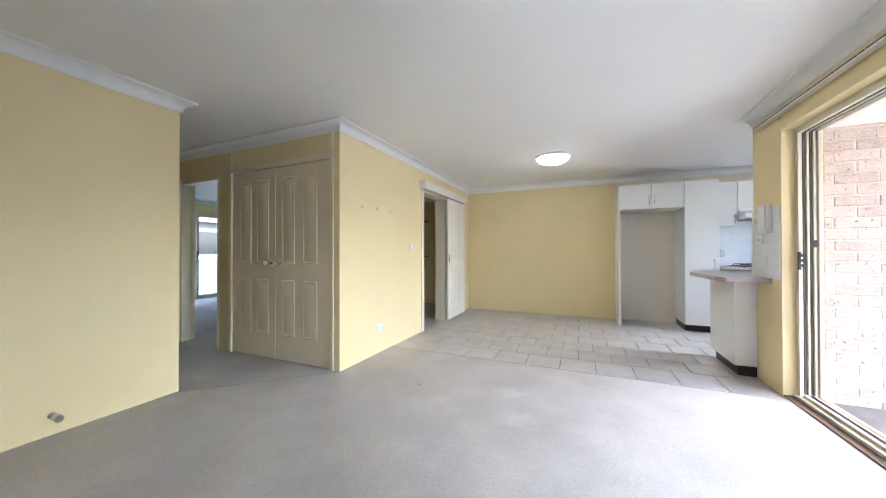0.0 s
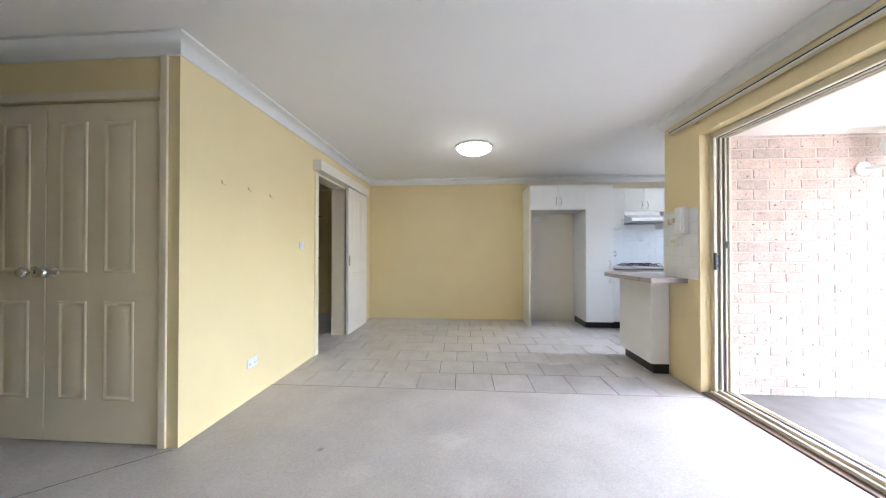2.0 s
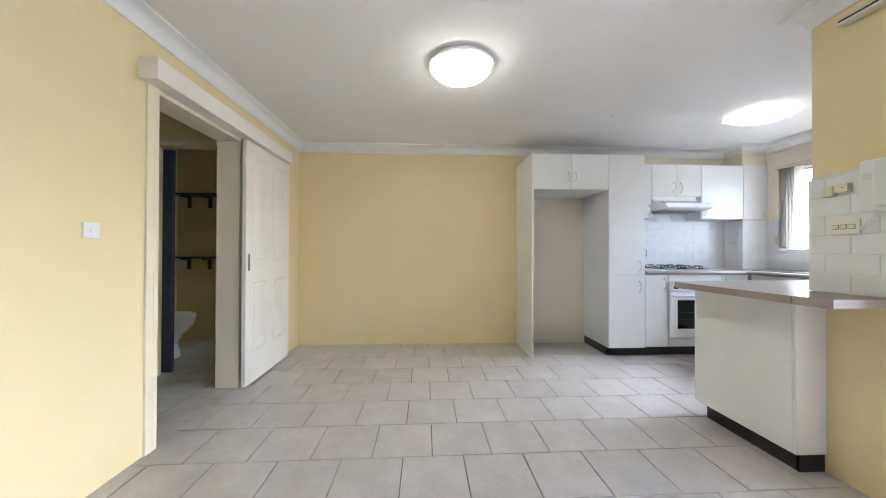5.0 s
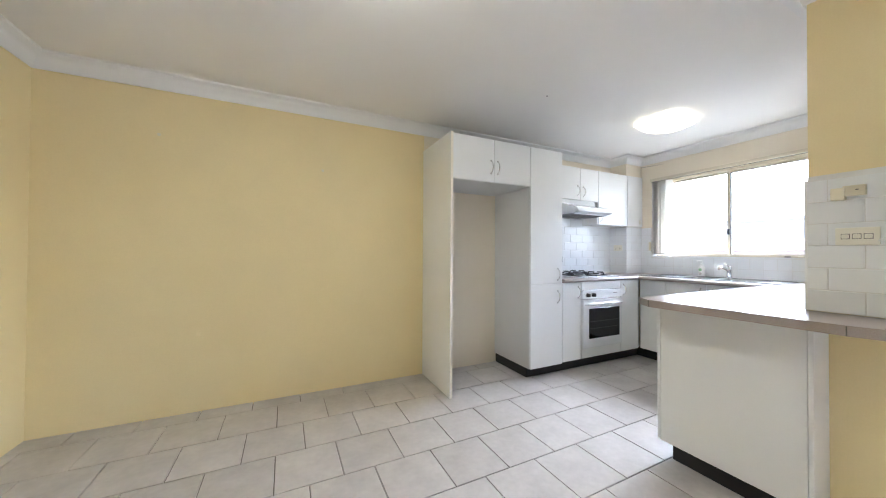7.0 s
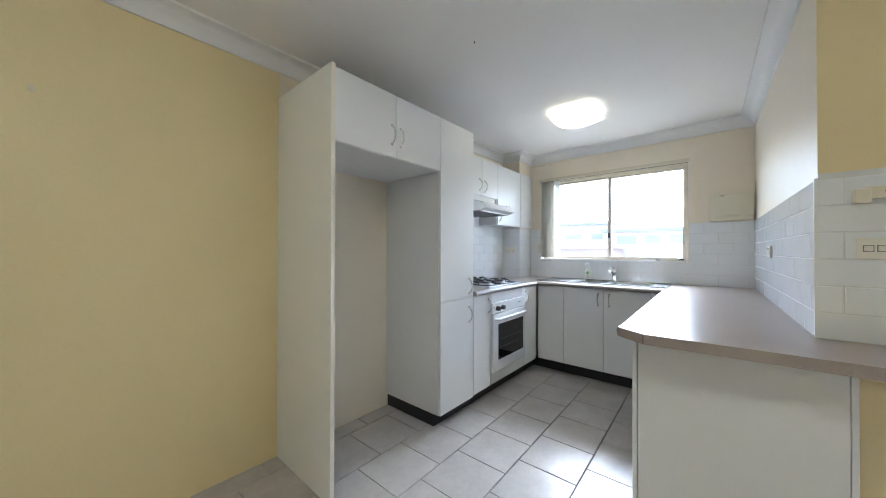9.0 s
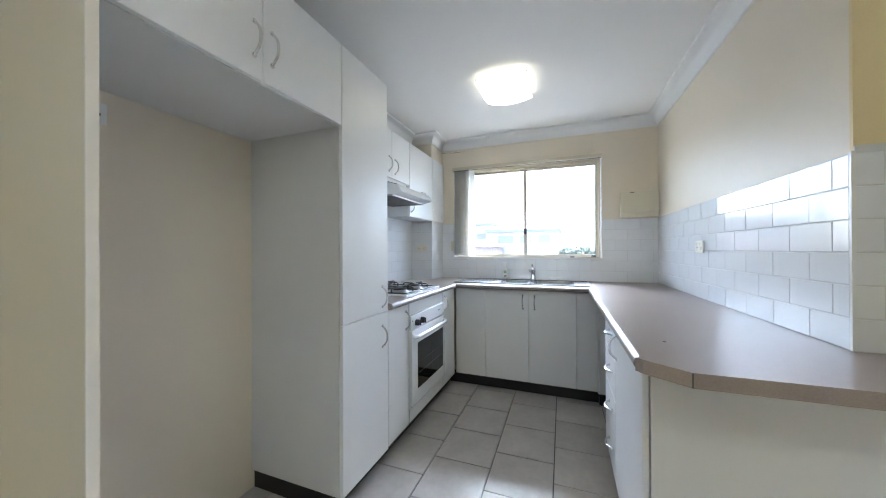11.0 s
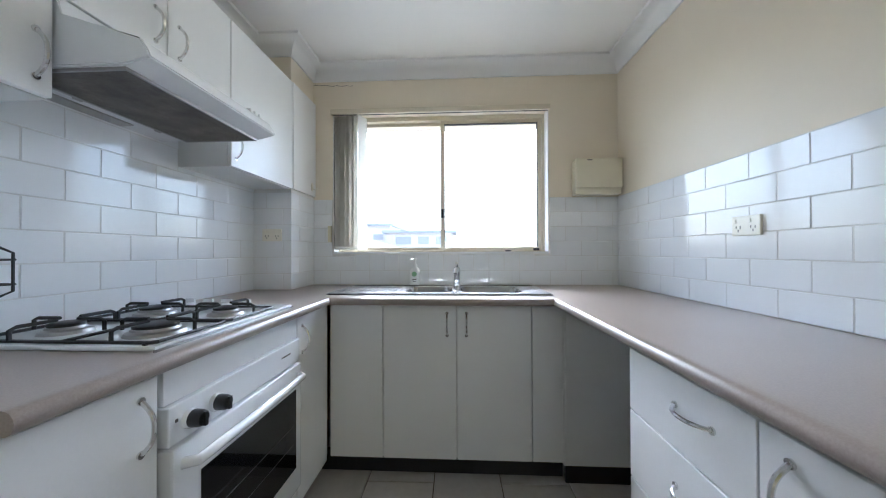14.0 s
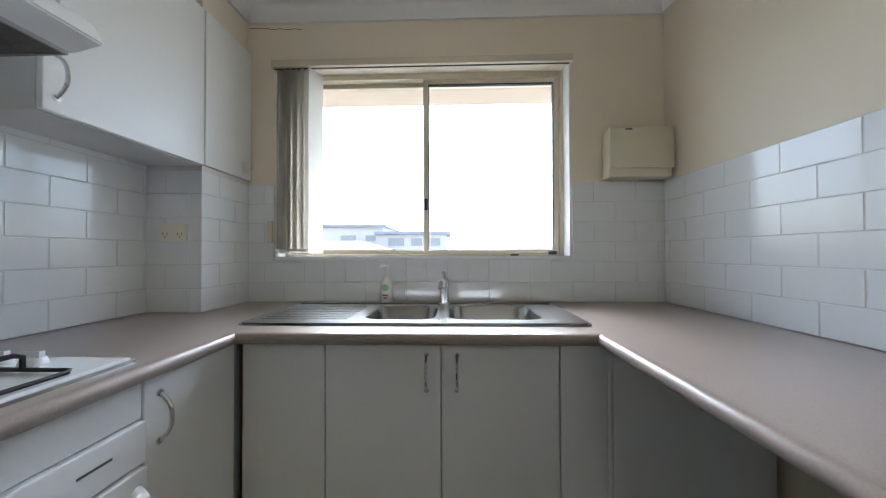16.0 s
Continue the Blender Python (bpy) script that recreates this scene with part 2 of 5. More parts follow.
def lathe(bm, profile, centre, n=24, axis="z"):
    """Turns (radius, height) rows about an axis through centre."""
    c = Vector(centre)
    rings = []
    for r, h in profile:
        ring = []
        for k in range(n):
            a = 2 * math.pi * k / n
            u, v = r * math.cos(a), r * math.sin(a)
            ring.append(bm.verts.new(c + Vector({"z": (u, v, h), "x": (h, u, v), "y": (u, h, v)}[axis])))
        rings.append(ring)
    for a, b in zip(rings, rings[1:]):
        for k in range(n):
            bm.faces.new((a[k], a[(k + 1) % n], b[(k + 1) % n], b[k]))
    bm.faces.new(rings[0][::-1])
    bm.faces.new(rings[-1])


def sweep(path, profile, closed=False):
    """A profile of (distance to the left of the path, height) carried along a plan path with mitred corners."""
    bm = bmesh.new()
    P = [Vector((x, y)) for x, y in path]
    n = len(P)
    rings = []
    for i in range(n):
        a = (P[i] - P[i - 1]).normalized() if (i or closed) else None
        b = (P[(i + 1) % n] - P[i]).normalized() if (i < n - 1 or closed) else None
        a, b = a or b, b or a
        na, nb = Vector((-a.y, a.x)), Vector((-b.y, b.x))
        m = (na + nb) / (1 + na.dot(nb))
        rings.append([bm.verts.new((P[i].x + m.x * d, P[i].y + m.y * d, z)) for d, z in profile])
    k = len(profile)
    for i in range(n if closed else n - 1):
        a, b = rings[i], rings[(i + 1) % n]
        for j in range(k):
            bm.faces.new((a[j], a[(j + 1) % k], b[(j + 1) % k], b[j]))
    if not closed:
        bm.faces.new(rings[0][::-1])
        bm.faces.new(rings[-1])
    return bm


def prism(outline, z0, z1):
    bm = bmesh.new()
    lo = [bm.verts.new((x, y, z0)) for x, y in outline]
    hi = [bm.verts.new((x, y, z1)) for x, y in outline]
    bm.faces.new(lo[::-1])
    bm.faces.new(hi)
    for i in range(len(outline)):
        j = (i + 1) % len(outline)
        bm.faces.new((lo[i], lo[j], hi[j], hi[i]))
    return bm


def to_mesh(name, bm, mat, o=(0, 0, 0), smooth=False):
    bmesh.ops.recalc_face_normals(bm, faces=bm.faces[:])
    bmesh.ops.translate(bm, verts=bm.verts[:], vec=-Vector(o))
    me = bpy.data.meshes.new(name)
    bm.to_mesh(me)
    bm.free()
    me.materials.append(mat)
    if smooth:
        me.polygons.foreach_set("use_smooth", [True] * len(me.polygons))
        me.set_sharp_from_angle(angle=radians(38))
    return me


def part(name, bm, mat, parent, label="", smooth=False):
    """One mesh under a thing or under a part, from a bmesh in world places."""
    o = ORIGIN[parent.name]
    ob = new(name, to_mesh(name, bm, mat, o, smooth))
    ob.parent = parent
    ORIGIN[ob.name] = o
    if label:
        tagged(ob, label)
    return ob


def thing(name, label, category, at, group="", kind=""):
    ob = new(name)
    ob.location = at
    ob.empty_display_size = 0.1
    ORIGIN[ob.name] = Vector(at)
    return tagged(ob, label, category, group, kind)


def single(name, bm, mat, label, category, at=(0, 0, 0), group="", kind="", smooth=False):
    """A thing that is one mesh."""
    ob = new(name, to_mesh(name, bm, mat, at, smooth))
    ob.location = at
    ORIGIN[ob.name] = Vector(at)
    return tagged(ob, label, category, group, kind)


def structure(name, bm, mat, label, category="", smooth=False):
    return single(name, bm, mat, label, category or name.rstrip("_0123456789").replace("_", " "), kind="structure", smooth=smooth)


def wall_x(x0, x1, y0, y1, z0, z1, holes=()):
    """A wall that runs along y, with openings (y0, y1, z0, z1), as one closed skin."""
    bm = bmesh.new()
    ys = sorted({y0, y1, *[v for h in holes for v in h[:2] if y0 < v < y1]})
    zs = sorted({z0, z1, *[v for h in holes for v in h[2:] if z0 < v < z1]})
    verts = {}

    def quad(*ps):
        bm.faces.new([verts.setdefault(p, None) or verts.update({p: bm.verts.new(p)}) or verts[p] for p in ps])

    def solid(i, j):
        if not (0 <= i < len(ys) - 1 and 0 <= j < len(zs) - 1):
            return False
        y, z = (ys[i] + ys[i + 1]) / 2, (zs[j] + zs[j + 1]) / 2
        return not any(a < y < b and c < z < d for a, b, c, d in holes)

    for i in range(len(ys) - 1):
        for j in range(len(zs) - 1):
            if not solid(i, j):
                continue
            a, b, c, d = ys[i], ys[i + 1], zs[j], zs[j + 1]
            for x in (x0, x1):
                quad((x, a, c), (x, b, c), (x, b, d), (x, a, d))
            for di, dj, p, q in ((-1, 0, (a, c), (a, d)), (1, 0, (b, c), (b, d)), (0, -1, (a, c), (b, c)), (0, 1, (a, d), (b, d))):
                if not solid(i + di, j + dj):
                    quad((x0, *p), (x1, *p), (x1, *q), (x0, *q))
    return bm


def wall_y(x0, x1, y0, y1, z0, z1, holes=()):
    bm = wall_x(y0, y1, x0, x1, z0, z1, holes)
    for v in bm.verts:
        v.co.x, v.co.y = v.co.y, v.co.x
    return bm


# ---- the shell ----
H = 2.385
XE, YN, YS = 5.565, 2.83, 0.57          # window wall, north wall, kitchen's south wall
XL, YC, XA, YA = 0.0, -0.91, -0.92, -1.765  # dining wall, cupboard face, living wall, hall's south wall
YSN = 0.545                              # south wall at the nib: it runs slightly out of square
XN = 3.56                                # face of the nib and of the glass door's wall
YB = -5.2                                # wall behind the walk

structure("wall_north", boxes((-0.2, 2.62, YN, YN + 0.2, -0.05, H + 0.05)), YELLOW, "yellow painted plaster dining wall with a few nail holes", "wall")
structure("wall_kitchen_north", boxes((2.62, XE + 0.25, YN, YN + 0.2, -0.05, H + 0.05)), CREAM, "cream painted plaster kitchen wall behind the cabinets", "wall")
structure("wall_kitchen_east", wall_x(XE, XE + 0.25, 0.1, YN, -0.05, H + 0.05, [(1.015, 2.462, 1.13, 2.08)]), CREAM, "cream painted kitchen wall with the window opening", "wall")
structure("wall_kitchen_south", prism([(XN + 0.012, 0.25), (XE, 0.25), (XE, YS), (XN + 0.012, YSN)], -0.05, H + 0.05), CREAM, "cream painted kitchen side wall above the tiles", "wall")
structure("wall_nib", boxes((XN, XN + 0.012, 0.09, YSN, -0.05, H + 0.05), (XN + 0.012, 3.80, 0.09, 0.25, -0.05, H + 0.05)), YELLOW, "yellow painted end of the wall beside the glass door", "wall")
structure("wall_east", wall_x(XN, 3.80, YB, 0.09, -0.05, H + 0.05, [(-2.62, 0.088, 0.0, 2.10)]), YELLOW, "yellow painted living room wall round the glass sliding door", "wall")
structure("wall_west_dining", wall_x(-0.17, XL, -0.81, YN, -0.05, H + 0.05, [(0.83, 1.64, -0.05, 2.03)]), YELLOW, "yellow painted dining wall with the bathroom doorway", "wall")
structure("wall_cupboard", wall_y(-3.6, XL, YC, -0.81, -0.05, H + 0.05, [(-1.565, -0.115, 0.0, 2.045), (-2.57, -1.81, 0.0, 2.02)]), YELLOW, "yellow painted hall wall round the cupboard and the bedroom doorway", "wall")
structure("wall_living", boxes((XA - 0.1, XA, YB, YA, -0.05, H + 0.05)), YELLOW, "yellow painted living room wall ending at the hall", "wall")
structure("wall_hall", boxes((-3.6, XA - 0.1, YA - 0.1, YA, -0.05, H + 0.05)), YELLOW, "yellow painted hall wall", "wall")
structure("wall_hall_end", boxes((-3.7, -3.6, YA - 0.1, YC + 0.1, -0.05, H + 0.05)), YELLOW, "yellow painted end wall of the hall", "wall")
structure("wall_south", boxes((XA - 0.1, 3.8, YB - 0.2, YB, -0.05, H + 0.05)), YELLOW, "yellow painted living room wall", "wall")
structure("wall_duct", boxes((5.27, XE, 2.60, YN, 0.0, H + 0.02)), CREAM, "cream painted boxed-in pipe duct in the kitchen corner", "wall")
structure("ceiling", boxes((-7.0, XE + 0.25, YB - 0.2, 4.2, H, H + 0.12)), CEIL, "flat white painted plasterboard ceiling", "ceiling")

COVE = [(0.0, -0.092), (0.010, -0.092), (0.014, -0.080), (0.020, -0.062), (0.034, -0.040), (0.054, -0.023), (0.076, -0.014), (0.088, -0.012), (0.092, 0.0), (0.0, 0.0)]
cove = [(d, H + z) for d, z in COVE]
structure("cornice", sweep([(XN, YB), (XN, YSN), (XE, YS), (XE, 2.60), (5.27, 2.60), (5.27, YN), (XL, YN), (XL, YC), (-3.6, YC), (-3.6, YA), (XA, YA), (XA, YB)], cove, True), CORN,
          "white coved plaster cornice along the ceiling", "cornice", smooth=True)

# floors
structure("floor_screed", boxes((-7.0, XE + 0.25, YB - 0.2, 4.2, -0.12, -0.011)), GROUT, "dark grout bed under the floor tiles", "floor")
bm = boxes((XA - 0.05, XN, YB, -0.004, -0.011, 0.004), (-3.65, XA - 0.05, YA, -0.004, -0.011, 0.004))
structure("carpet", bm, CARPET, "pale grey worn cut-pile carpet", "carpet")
structure("bedroom_carpet", boxes((-6.35, -1.66, -0.91, 3.4, -0.011, 0.0035)), CARPET, "pale grey bedroom carpet", "carpet")

# bedroom shell beyond the hall doorway
LIME = material("lime_wall_paint", (0.66, 0.64, 0.30), 0.55, vary=0.03)
structure("wall_bedroom_west", wall_x(-6.55, -6.35, -1.0, 3.5, -0.05, H + 0.05, [(0.75, 2.9, 0.0, 2.1)]), LIME, "yellow-green bedroom wall with a glass door", "wall")
structure("wall_bedroom_north", boxes((-6.55, -1.6, 3.4, 3.5, -0.05, H + 0.05)), LIME, "yellow-green bedroom wall", "wall")
structure("wall_bedroom_east", boxes((-1.66, -1.6, -0.81, 3.4, -0.05, H + 0.05)), LIME, "yellow-green bedroom wall beside the cupboard", "wall")
structure("wall_bedroom_south", boxes((-6.55, -3.6, -0.91, -0.81, -0.05, H + 0.05)), LIME, "yellow-green bedroom wall", "wall")
structure("bedroom_cornice", sweep([(-1.66, -0.81), (-1.66, 3.4), (-6.35, 3.4), (-6.35, -0.81)], cove), CORN, "white coved bedroom cornice", "cornice", smooth=True)
structure("cupboard_back", boxes((-1.6, -0.17, -0.35, -0.30, -0.05, H)), LAMI, "plain back of the built-in cupboard", "wall")

# skirting-free bathroom shell
structure("wall_lobby", wall_y(-1.6, -0.17, 1.85, 1.95, -0.05, H, [(-0.86, -0.19, -0.05, 2.04)]), YELLOW, "yellow painted lobby wall with the toilet doorway", "wall")
structure("wall_lobby_south", boxes((-1.6, -0.17, -0.30, -0.20, -0.05, H)), YELLOW, "yellow painted lobby wall", "wall")
structure("wall_toilet", boxes((-1.6, -0.17, 3.10, 3.20, -0.05, H)), YELLOW, "yellow painted toilet wall with shelves", "wall")
structure("lobby_door_trim", boxes((-0.90, -0.86, 1.836, 1.85, 0, 2.08), (-0.86, -0.19, 1.836, 1.85, 2.04, 2.08), r=0.002, seg=1), DOORP, "cream trim round the toilet doorway", "trim")

# ---- doors ----


def moulded_panel(y0, a, b, c, d):
    """The raised moulding and field of one door panel, on a face towards -y at y0."""
    bm = bmesh.new()
    v = []
    for i, o in ((0.0, 0.0), (0.004, -0.0052), (0.010, -0.0076), (0.016, -0.0062), (0.021, -0.0016), (0.027, -0.0008), (0.038, -0.0050)):
        v.append([bm.verts.new((p, y0 + o, q)) for p, q in ((a + i, c + i), (b - i, c + i), (b - i, d - i), (a + i, d - i))])
    for e, f in zip(v, v[1:]):
        for k in range(4):
            bm.faces.new((e[k], e[(k + 1) % 4], f[(k + 1) % 4], f[k]))
    bm.faces.new(v[-1])
    return bm


def panelled_leaf(owner, x0, x1, z0, z1, y0, y1, panels, mat, turn=None):
    """A moulded leaf in the plane of x and z, its face towards -y at y0, with its panels as parts."""
    leaf = None
    for bm in (boxes((x0, x1, y0, y1, z0, z1), r=0.002, seg=1), *(moulded_panel(y0, *p) for p in panels)):
        for v in bm.verts:
            v.co = turn(v.co) if turn else v.co
        if leaf is None:
            leaf = part("leaf", bm, mat, owner)
        else:
            part("panel", bm, mat, leaf, smooth=True)
    return leaf


def door_panels(x0, x1, spans=((0.145, 0.415), (0.585, 0.855))):
    w = x1 - x0
    return [(x0 + a * w, x0 + b * w, c, d) for a, b in spans for c, d in ((0.262, 0.848), (1.018, 1.922))]


cup = thing("built_in_cupboard", "cream painted double-door hall cupboard, both doors closed", "cupboard", (-0.84, YC, 0))
for a, b, k, spans in ((-1.560, -0.868, -0.932, ((0.165, 0.455), (0.575, 0.855))), (-0.864, -0.120, -0.800, ((0.12, 0.37), (0.515, 0.78)))):
    leaf = panelled_leaf(cup, a, b, 0.012, 2.035, YC + 0.004, YC + 0.04, door_panels(a, b, spans), DOORP)
    bm = bmesh.new()
    lathe(bm, [(0.034, 0.003), (0.034, -0.004), (0.027, -0.008), (0.012, -0.012), (0.011, -0.030), (0.022, -0.038), (0.031, -0.048), (0.032, -0.060), (0.025, -0.071), (0.010, -0.075)], (k, YC + 0.003, 1.02), 20, "y")
    part("knob", bm, CHROME, leaf, "polished metal door knob", True)
for x in (-1.563, -0.117):
    for z in (0.30, 1.02, 1.78):
        bm = bmesh.new()
        tube(bm, [(x, YC - 0.004, z - 0.045), (x, YC - 0.004, z + 0.045)], 0.006, 8)
        part("hinge", bm, DOORP, cup, "painted-over hinge", True)
structure("cupboard_architrave", boxes((-1.610, -1.565, YC - 0.014, YC, 0, H - 0.092), (-0.115, -0.070, YC - 0.014, YC, 0, H - 0.092), (-1.565, -0.115, YC - 0.014, YC, 2.045, 2.095), r=0.004), DOORP, "cream painted door trim running up to the cornice", "trim")
# near-black strip puts the head gap's shade into colour
structure("cupboard_head_gap", boxes((-1.565, -0.115, YC + 0.03, YC + 0.05, 2.03, 2.05)), EDGE, "dark strip painted as shade in the gap above the cupboard doors", "trim")

bed_door = thing("bedroom_door", "cream painted bedroom door standing open", "door", (-2.50, -0.80, 0))
swing = Matrix.Translation((-2.545, -0.80, 0)) @ pose(0, 0, 0, 0, 0, 63)
bm = boxes((0.0, 0.037, 0.0, 0.74, 0.012, 2.00), r=0.003)
bmesh.ops.transform(bm, matrix=swing, verts=bm.verts[:])
part("leaf", bm, DOORP, bed_door)
bm = bmesh.new()
lathe(bm, [(0.028, 0.0), (0.028, 0.006), (0.010, 0.010), (0.010, 0.03), (0.026, 0.045), (0.026, 0.06), (0.01, 0.066)], (0.037, 0.67, 1.0), 18, "x")
bmesh.ops.transform(bm, matrix=swing, verts=bm.verts[:])
part("knob", bm, CHROME, bed_door, "polished metal door knob", True)
structure("bedroom_door_frame", boxes((-2.57, -2.545, YC - 0.004, -0.80, 0, 2.02), (-1.835, -1.81, YC - 0.004, -0.80, 0, 2.02), (-2.545, -1.835, YC - 0.004, -0.80, 1.995, 2.02), (-2.615, -2.57, YC - 0.014, YC, 0, 2.06), r=0.003), DOORP, "cream painted bedroom door frame", "trim")

# bathroom sliding door: hangs on the room's side of the wall
slide = thing("bathroom_sliding_door", "cream moulded bathroom door slid open along the wall", "door", (0.05, 2.0, 0))
leaf = panelled_leaf(slide, 1.605, 2.40, 0.012, 2.020, 0.0, 0.035, door_panels(1.605, 2.40), DOORW, lambda p: Vector((0.068 - p.y, p.x, p.z)))
part("finger_pull", boxes((0.066, 0.071, 1.635, 1.66, 0.95, 1.09), r=0.002), DARKG, leaf, "dark recessed finger pull")
structure("sliding_door_pelmet", boxes((0.0, 0.10, 0.71, 2.40, 2.030, 2.145), r=0.003), DOORW, "cream painted pelmet over the sliding door track", "trim")
structure("bathroom_door_frame", boxes((-0.18, 0.014, 0.80, 0.83, 0, 2.029), (0.0, 0.014, 0.755, 0.80, 0, 2.029), (-0.18, 0.004, 1.625, 1.655, 0, 2.029), (-0.18, 0.004, 0.83, 1.625, 2.005, 2.029), r=0.003), DOORP, "cream painted bathroom door frame", "trim")

# ---- glass sliding door to the balcony ----
YJ = 0.088
gd = thing("glass_sliding_door", "cream aluminium framed glass door, slid open to the balcony", "glass door", (3.650, -1.25, 0))
DX0, DX1, DY0 = 3.640, 3.775, -2.62
FINS = ((3.640, 3.664), (3.690, 3.704), (3.727, 3.739), (3.755, 3.775))
part("head_frame", boxes((DX0, DX1, DY0, YJ, 2.084, 2.10), *[(a, b, DY0, YJ, 2.052, 2.0838) for a, b in FINS], r=0.0015, seg=1), ALU, gd)
part("jamb_frame", boxes((DX0, DX1, 0.074, YJ, 0.0, 2.0838), *[(a, b, 0.048, 0.0738, 0.022, 2.0838) for a, b in FINS], r=0.0015, seg=1), ALU, gd)
part("jamb_frame", boxes((DX0, DX1, DY0, DY0 + 0.04, 0.022, 2.0838), r=0.0015, seg=1), ALU, gd)
part("sill_frame", boxes((3.618, DX1, DY0, YJ - 0.001, 0.0, 0.022), (3.618, 3.634, DY0, 0.0478, 0.0222, 0.034), (3.660, 3.684, DY0, 0.0478, 0.0222, 0.046), (3.712, 3.722, DY0, 0.0478, 0.0222, 0.046), (3.755, DX1, DY0, 0.0478, 0.0222, 0.040), r=0.0015, seg=1), ALU, gd)
# black fills paint the grooves' shade; those in the jamb are the pile seal too
part("track_groove", boxes((3.6842, 3.7118, -1.2, 0.0476, 0.0222, 0.042)), SEALGAP, gd, "black fill for the shade in the door track's groove")
part("jamb_groove", boxes((3.6642, 3.676, 0.060, 0.0736, 0.05, 2.05), (3.7042, 3.716, 0.060, 0.0736, 0.05, 2.05)), SEALGAP, gd, "black pile seal and groove shade in the frame")
part("head_groove", boxes((3.6642, 3.6898, -1.2, 0.047, 2.058, 2.0836), (3.7042, 3.7268, -1.2, 0.047, 2.060, 2.0836)), SEALGAP, gd, "black fill for the shade in the door head's groove")
part("strike_plate", boxes((3.632, 3.646, 0.026, 0.0476, 1.0, 1.135), (3.645, 3.668, 0.038, 0.0478, 1.02, 1.12), r=0.002, seg=1), BLACKP, gd, "black lock keeper on the frame")
part("strike_screw", boxes((3.648, 3.656, 0.0345, 0.0378, 1.045, 1.055), (3.648, 3.656, 0.0345, 0.0378, 1.085, 1.095)), CHROME, gd)
part("screen_catch", boxes((3.724, 3.742, 0.040, 0.0478, 1.17, 1.225), r=0.002, seg=1), BLACKP, gd, "small dark screen catch")
for a, b, x in ((-2.575, -1.25, 3.664), (-2.575, -1.21, 3.704)):
    pane = part("panel", boxes((x, x + 0.024, b - 0.05, b, 0.047, 2.052), (x, x + 0.024, a, a + 0.05, 0.047, 2.052), (x, x + 0.024, a + 0.05, b - 0.05, 2.0, 2.052), (x, x + 0.024, a + 0.05, b - 0.05, 0.047, 0.10), r=0.002, seg=1), ALU, gd)
    g = part("pane", boxes((x + 0.010, x + 0.015, a + 0.05, b - 0.05, 0.10, 2.0)), GLASS, pane)
    g.visible_shadow = False
# brown strip puts the shadow between carpet and door frame into colour
structure("door_threshold", boxes((XN + 0.002, 3.6178, DY0, YJ - 0.0005, -0.005, 0.012), r=0.002, seg=1), BROWN, "brown strip painted as the shadow band at the glass door's foot", "threshold")
bm = boxes((XN - 0.052, XN - 0.010, -2.9, 0.40, 2.205, 2.242), r=0.003)
rail = thing("curtain_track", "cream metal curtain track above the glass door", "curtain track", (XN - 0.03, -1.2, 2.21))
part("track", bm, ALU, rail)
part("slot", boxes((XN - 0.0535, XN - 0.0515, -2.88, 0.395, 2.2135, 2.2245)), SEALGAP, rail, "dark slot of the track")
part("lower_lip", boxes((XN - 0.060, XN - 0.0522, -2.89, 0.398, 2.203, 2.213), r=0.0015, seg=1), CORN, rail)
for y in (-2.6, -1.3, 0.1):
    part("bracket", boxes((XN - 0.012, XN + 0.001, y - 0.012, y + 0.012, 2.19, 2.25), r=0.002), ALU, rail)

# ---- kitchen window ----
kw = thing("kitchen_window", "cream aluminium sliding kitchen window, closed", "window", (XE + 0.1, 1.74, 1.13), kind="structure")
WX = XE + 0.085
part("frame", boxes((WX, WX + 0.07, 1.015, 1.037, 1.13, 2.08), (WX, WX + 0.07, 2.440, 2.462, 1.13, 2.08), (WX, WX + 0.07, 1.037, 2.440, 2.050, 2.08), (WX, WX + 0.07, 1.037, 2.440, 1.13, 1.145), r=0.002, seg=1), ALU, kw)
for n, (a, b, x) in enumerate(((1.038, 1.735, WX + 0.012), (1.705, 2.439, WX + 0.042))):
    s = part("sash", boxes((x, x + 0.024, a, a + 0.026, 1.145, 2.050), (x, x + 0.024, b - 0.026, b, 1.145, 2.050), (x, x + 0.024, a + 0.026, b - 0.026, 2.028, 2.050), (x, x + 0.024, a + 0.026, b - 0.026, 1.145, 1.165), r=0.002, seg=1), ALU, kw)
    g = part("pane", boxes((x + 0.010, x + 0.014, a + 0.026, b - 0.026, 1.165, 2.028)), GLASS, s)
    g.visible_shadow = False
    if n == 0:
        part("seal", boxes((x + 0.002, x + 0.022, a + 0.026, b - 0.026, 2.022, 2.0275), (x + 0.002, x + 0.022, a + 0.0265, a + 0.030, 1.165, 2.022), (x + 0.002, x + 0.022, b - 0.029, b - 0.0265, 1.165, 2.022)), SEALGAP, s)
        part("catch", boxes((x - 0.014, x, b - 0.024, b - 0.004, 1.37, 1.43), r=0.004), BLACKP, s, "dark window catch")
part("sill", boxes((XE - 0.002, WX, 1.016, 2.461, 1.118, 1.134)), WTILE, kw, "white tiled window sill")
part("lining", boxes((XE - 0.001, WX, 1.0155, 1.021, 1.134, 2.08), (XE - 0.001, WX, 2.456, 2.4615, 1.134, 2.08)), CORN, kw)
part("stay", boxes((WX - 0.012, WX, 1.06, 1.10, 1.140, 1.157), (WX - 0.01, WX, 1.25, 1.29, 1.134, 1.144), r=0.002), BLACKP, kw)

